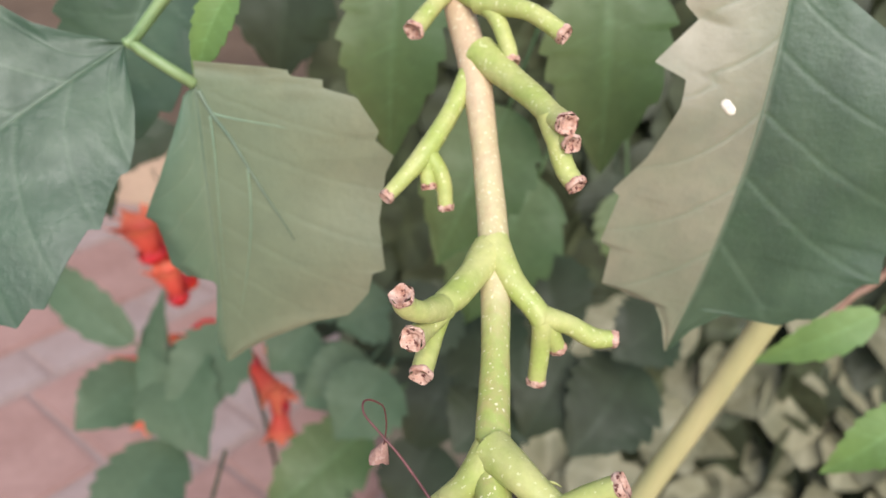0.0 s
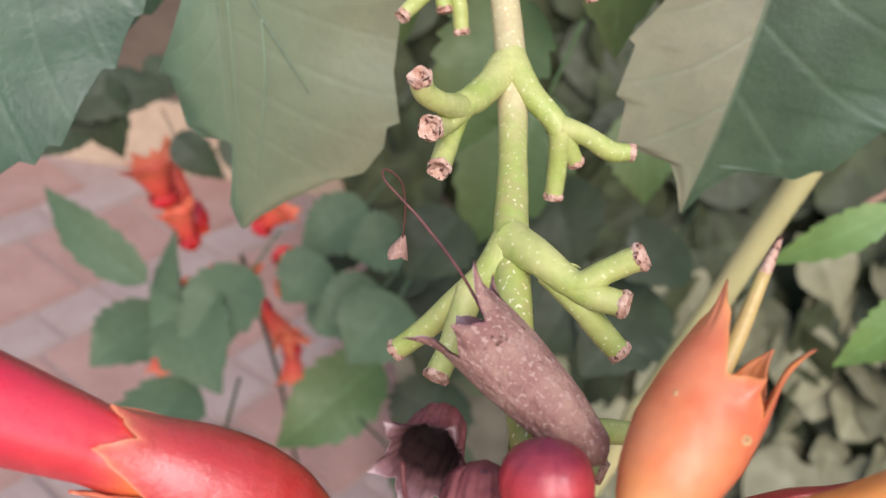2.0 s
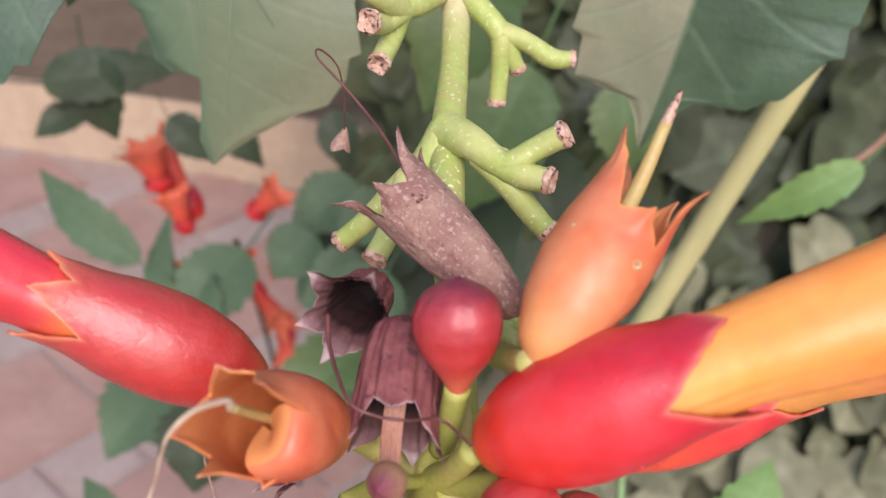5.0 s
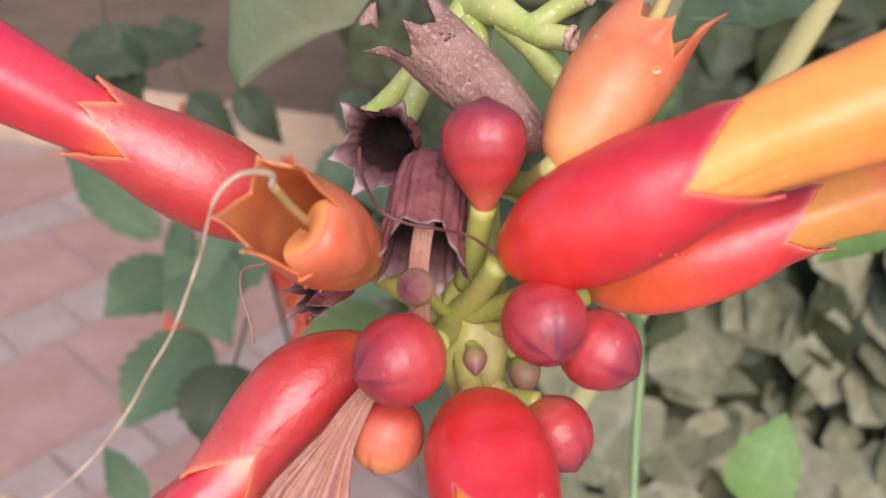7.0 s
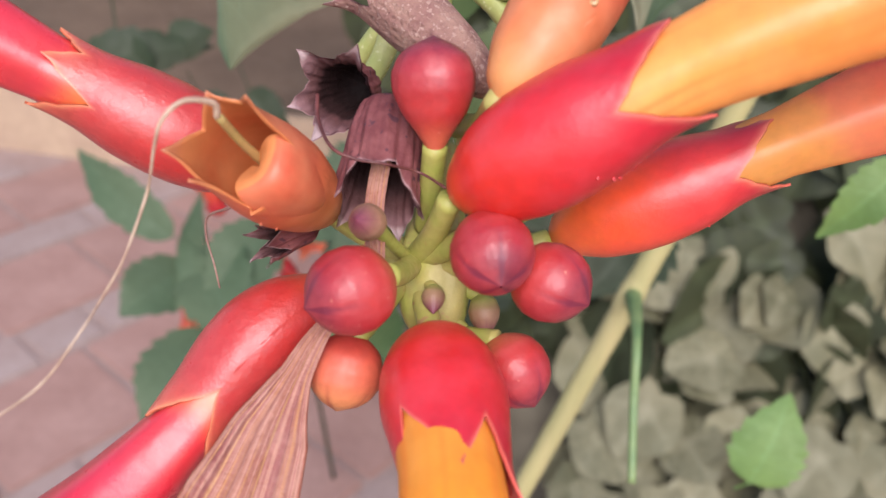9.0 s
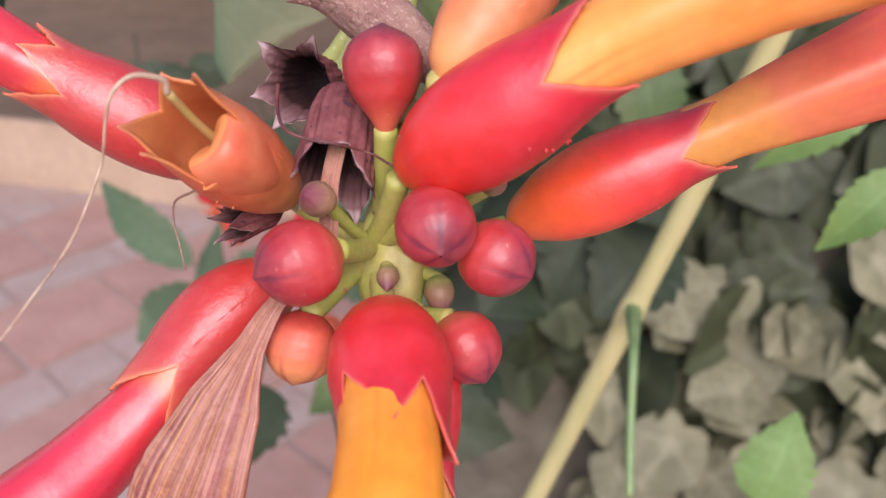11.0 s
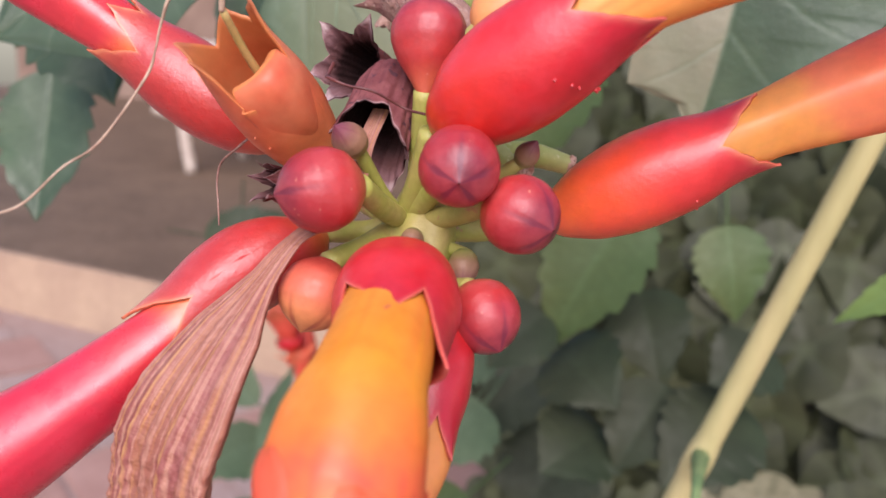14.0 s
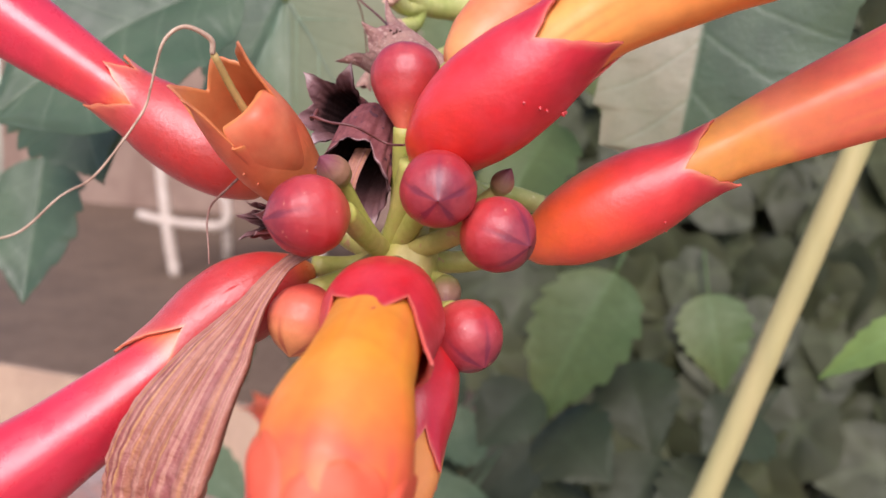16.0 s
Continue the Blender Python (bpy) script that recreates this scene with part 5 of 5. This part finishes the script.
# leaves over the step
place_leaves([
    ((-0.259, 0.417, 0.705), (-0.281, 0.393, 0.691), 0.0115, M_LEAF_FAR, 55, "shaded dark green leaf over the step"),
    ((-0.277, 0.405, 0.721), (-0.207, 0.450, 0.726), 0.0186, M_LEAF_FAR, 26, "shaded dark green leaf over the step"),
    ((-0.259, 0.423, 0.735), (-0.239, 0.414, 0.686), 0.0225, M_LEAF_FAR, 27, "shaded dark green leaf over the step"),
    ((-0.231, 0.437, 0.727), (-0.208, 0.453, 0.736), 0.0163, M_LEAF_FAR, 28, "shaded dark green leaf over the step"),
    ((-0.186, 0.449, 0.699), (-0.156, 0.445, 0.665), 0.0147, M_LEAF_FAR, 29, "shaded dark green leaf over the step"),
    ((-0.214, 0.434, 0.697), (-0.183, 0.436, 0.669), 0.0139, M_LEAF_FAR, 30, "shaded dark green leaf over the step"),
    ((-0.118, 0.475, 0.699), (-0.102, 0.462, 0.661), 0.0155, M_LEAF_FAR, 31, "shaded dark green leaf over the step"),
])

part("twig", tube([(0.1164, 0.2519, 0.7892), (0.1280, 0.2630, 0.7960), (0.1396, 0.2727, 0.8013), (0.17, 0.30, 0.83)], [0.0011, 0.0012, 0.0013, 0.0014], 8, 20, bumps=0.08), M_BROWN_TWIG, vine, "thin brown dead twig")


# ---- hedge of dusty leaves ----
def bank_height(y):
    s = min(1.0, max(0.0, (y - 0.55) / 0.75))
    return 0.02 + 1.1 * s ** 1.2


def bank():
    rng = np.random.RandomState(3)
    xs, ys = np.linspace(-0.02, 2.2, 45), np.linspace(0.5, 1.58, 30)
    g = np.array([[(x - 0.50 * max(0.0, (y - 0.62) / 0.8) + rng.uniform(-0.015, 0.015), y + rng.uniform(-0.01, 0.01), max(0.0, bank_height(y) - 0.13) + rng.uniform(0, 0.03)) for x in xs] for y in ys])
    return sheet(g, False, {})


# Sheet added behind the leaves so that their gaps look dark.
tagged(part("hedge_backing", bank(), M_BACKING), "dark backing sheet added for the shade between the hedge leaves", "soil", kind="structure")


def heart_leaf(rng):
    """A rounded leaf with a blunt point, cupped along its midrib and veins."""
    n, verts, vein = 26, [(0.0, 0.0, 0.0)], [0.8]
    ang = np.linspace(-math.pi, math.pi, n, endpoint=False)
    lob = rng.uniform(0.0, 0.025)
    for f in (0.35, 0.7, 1.0):
        for a in ang:
            rad = (0.47 + 0.10 * math.cos(a) - 0.10 * math.exp(-((abs(a) - math.pi) / 0.35) ** 2) + 0.06 * math.exp(-(a / 0.25) ** 2) + lob * math.cos(5 * a)) * f * (1 + rng.uniform(-0.02, 0.02))
            x, y = rad * math.sin(a), rad * math.cos(a) * 1.08
            ray = abs(math.sin(2.5 * a))
            verts.append((x, y, 0.18 * abs(x) - 0.16 * (x * x + y * y) + 0.03 * ray * f + rng.uniform(-0.01, 0.01)))
            vein.append(0.45 * (1 - ray) ** 3)
    faces = [(0, 1 + j, 1 + (j + 1) % n) for j in range(n)]
    for o in (1, 1 + n):
        faces += [(o + j, o + n + j, o + n + (j + 1) % n, o + (j + 1) % n) for j in range(n)]
    return verts, faces, {"vein": vein}


def foliage(name, at, label, count, xs, ss, size, mat, seed, tilt, sink, clear=-9.0):
    rng = np.random.RandomState(seed)
    h = thing(name, at, label, "hedge")
    meshes, verts, faces, vein = [], [], [], []
    for k in range(count):
        x, s = rng.uniform(*xs), rng.uniform(*ss)
        y = 0.52 + 0.8 * s
        x -= 0.50 * max(0.0, s - 0.12) + rng.uniform(0, 0.05)
        z = bank_height(y) + rng.uniform(-sink, 0.07)
        if x < clear:
            x += 0.7
        m = Matrix.LocRotScale((x, y, z), Euler((radians(rng.uniform(*tilt)), radians(rng.uniform(-35, 35)), radians(rng.uniform(-40, 50)))), (rng.uniform(*size),) * 3)
        m = m @ pose(0, 0, 0, 0, 0, rng.uniform(130, 230))
        if k < 6:
            ob = part("leaf", heart_leaf(rng), mat, h)
            meshes.append(ob)
            ob.matrix_basis = m
        elif k < 200:
            ob = new("leaf", meshes[k % 6].data)
            ob.parent, ob.matrix_parent_inverse = h, Matrix.Translation(-h.location)
            ob.matrix_basis = m
        else:
            src, off = meshes[k % 6].data, len(verts)
            verts += [tuple(m @ v.co) for v in src.vertices]
            faces += [tuple(i + off for i in f.vertices) for f in src.polygons]
            vein += [d.value for d in src.attributes["vein"].data]
    rest = part("foliage", (verts, faces, {"vein": vein}), mat, h)
    rest["kind"] = "stuff"


foliage("hedge", (0.5, 0.8, 0.1), "low hedge of dusty grey-green rounded leaves", 600, (0.0, 1.7), (0.0, 0.42), (0.06, 0.10), M_HEDGE, 11, (10, 65), 0.09, 0.07)
foliage("climbing_hedge", (0.5, 1.2, 0.5), "climbing hedge of deep green heart-shaped leaves, colour darkened for shade", 1600, (0.0, 2.0), (0.33, 1.05), (0.07, 0.13), M_VINE, 12, (45, 100), 0.12)


# ---- small red flowers over the pavement ----
def small_flower(base, mouth, r, mat, label):
    th = part("small_flower", turned(base, lerp(base, mouth, 0.35), [(0, r * 0.3), (0.4, r * 0.6), (1, r * 0.6)], 20, 8, 5, 0.3), M_CALYX, low, label)
    part("tube", turned(lerp(base, mouth, 0.2), mouth, [(0, r * 0.35), (0.5, r * 0.6), (0.8, r * 0.85), (1, r * 1.3)], 30, 16, 5, 0.2, wall=0.0006, sharp=0.6), mat, th)
    return th


def place_flowers(rows):
    for b, m, r, lab in rows:
        small_flower(b, lerp(b, m, 1.25), r * 1.35, M_SMALL, lab)


place_flowers([
    ((-0.2263, 0.4832, 0.5921), (-0.2613, 0.4961, 0.6400), 0.0138, "drooping orange-red trumpet flower over the pavement"),
    ((-0.2101, 0.4490, 0.5687), (-0.2145, 0.4496, 0.5487), 0.0108, "small orange-red flower over the pavement"),
    ((-0.1857, 0.4662, 0.5598), (-0.1492, 0.4539, 0.5285), 0.0084, "slim scarlet flower bud over the pavement"),
    ((-0.1492, 0.4540, 0.5274), (-0.1437, 0.4396, 0.5054), 0.0096, "small coral flower over the pavement"),
    ((-0.2362, 0.4188, 0.5412), (-0.2339, 0.4168, 0.5196), 0.0088, "small orange flower among dark leaves"),
    ((-0.2277, 0.4409, 0.5629), (-0.2561, 0.4336, 0.5495), 0.0080, "small orange flower among dark leaves"),
    ((-0.2441, 0.4688, 0.6214), (-0.2532, 0.4682, 0.6499), 0.0130, "flaring orange-red trumpet flower over the pavement"),
    ((-0.2236, 0.4609, 0.5936), (-0.2328, 0.4613, 0.6205), 0.0100, "slim scarlet trumpet flower over the pavement"),
])
place_flowers([
    ((-0.2071, 0.4606, 0.5819), (-0.1938, 0.4420, 0.5670), 0.0150, "open coral flower with spread lobes over the pavement"),
    ((-0.2021, 0.4577, 0.5747), (-0.2129, 0.4379, 0.5736), 0.0100, "small coral flower over the pavement"),
    ((-0.2021, 0.4577, 0.5747), (-0.1797, 0.4565, 0.5774), 0.0090, "small coral flower over the pavement"),
    ((-0.1766, 0.4573, 0.5595), (-0.1518, 0.4416, 0.5449), 0.0080, "slim scarlet bud over the pavement"),
    ((-0.1849, 0.4842, 0.6011), (-0.1670, 0.4909, 0.6200), 0.0110, "coral flower seen between the leaves"),
    ((-0.1655, 0.4841, 0.5897), (-0.1514, 0.4678, 0.5777), 0.0120, "coral flower seen between the leaves"),
    ((-0.2293, 0.4221, 0.5490), (-0.2179, 0.4050, 0.5393), 0.0090, "small coral flower among dark leaves"),
])



# ---- paving stones ----
def pavers():
    rng = np.random.RandomState(5)
    turn = Matrix.Translation((-0.6, 0.85, 0)) @ pose(0, 0, 0, 0, 0, 61)
    base = box_geo((-0.5, -0.5, -0.02), (0.5, 0.5, 0.0), 0.0)
    y, row = -3.9, 0
    shared = {}
    rest = []
    while y < 3.9:
        hgt = 0.235 if row % 2 == 0 else 0.115
        x = -3.9 + rng.uniform(0, 0.2)
        while x < 3.9:
            w = 0.235 if row % 2 == 0 else rng.choice([0.115, 0.235])
            c = turn @ V((x + w / 2, y + hgt / 2, 0))
            if -1.9 < c.x < 0.35 and 0.15 < c.y < 1.5:
                key = (round(w, 3), round(hgt, 3))
                if key not in shared:
                    shared[key] = part("paver", box_geo((-w / 2 + 0.005, -hgt / 2 + 0.005, -0.03), (w / 2 - 0.005, hgt / 2 - 0.005, 0.0), 0.004), M_TILE if row % 2 == 0 else M_TILE_PALE, floor)
                    flat(shared[key])
                    ob = shared[key]
                else:
                    ob = new("paver", shared[key].data)
                    ob.parent = floor
                ob.matrix_basis = turn @ pose(x + w / 2, y + hgt / 2, rng.uniform(0.0, 0.004), rng.uniform(-0.5, 0.5), rng.uniform(-0.5, 0.5), rng.uniform(-0.6, 0.6))
            elif -3.6 < c.x < 2.6 and -2.4 < c.y < 1.5:
                v, f, _ = box_geo((x + 0.005, y + 0.005, -0.03), (x + w - 0.005, y + hgt - 0.005, 0.002))
                rest.append(([tuple(turn @ V(p)) for p in v], f, {}))
            x += w
        y += hgt
        row += 1
    flat(part("paving", joined(*rest), M_TILE, floor))["kind"] = "stuff"


pavers()
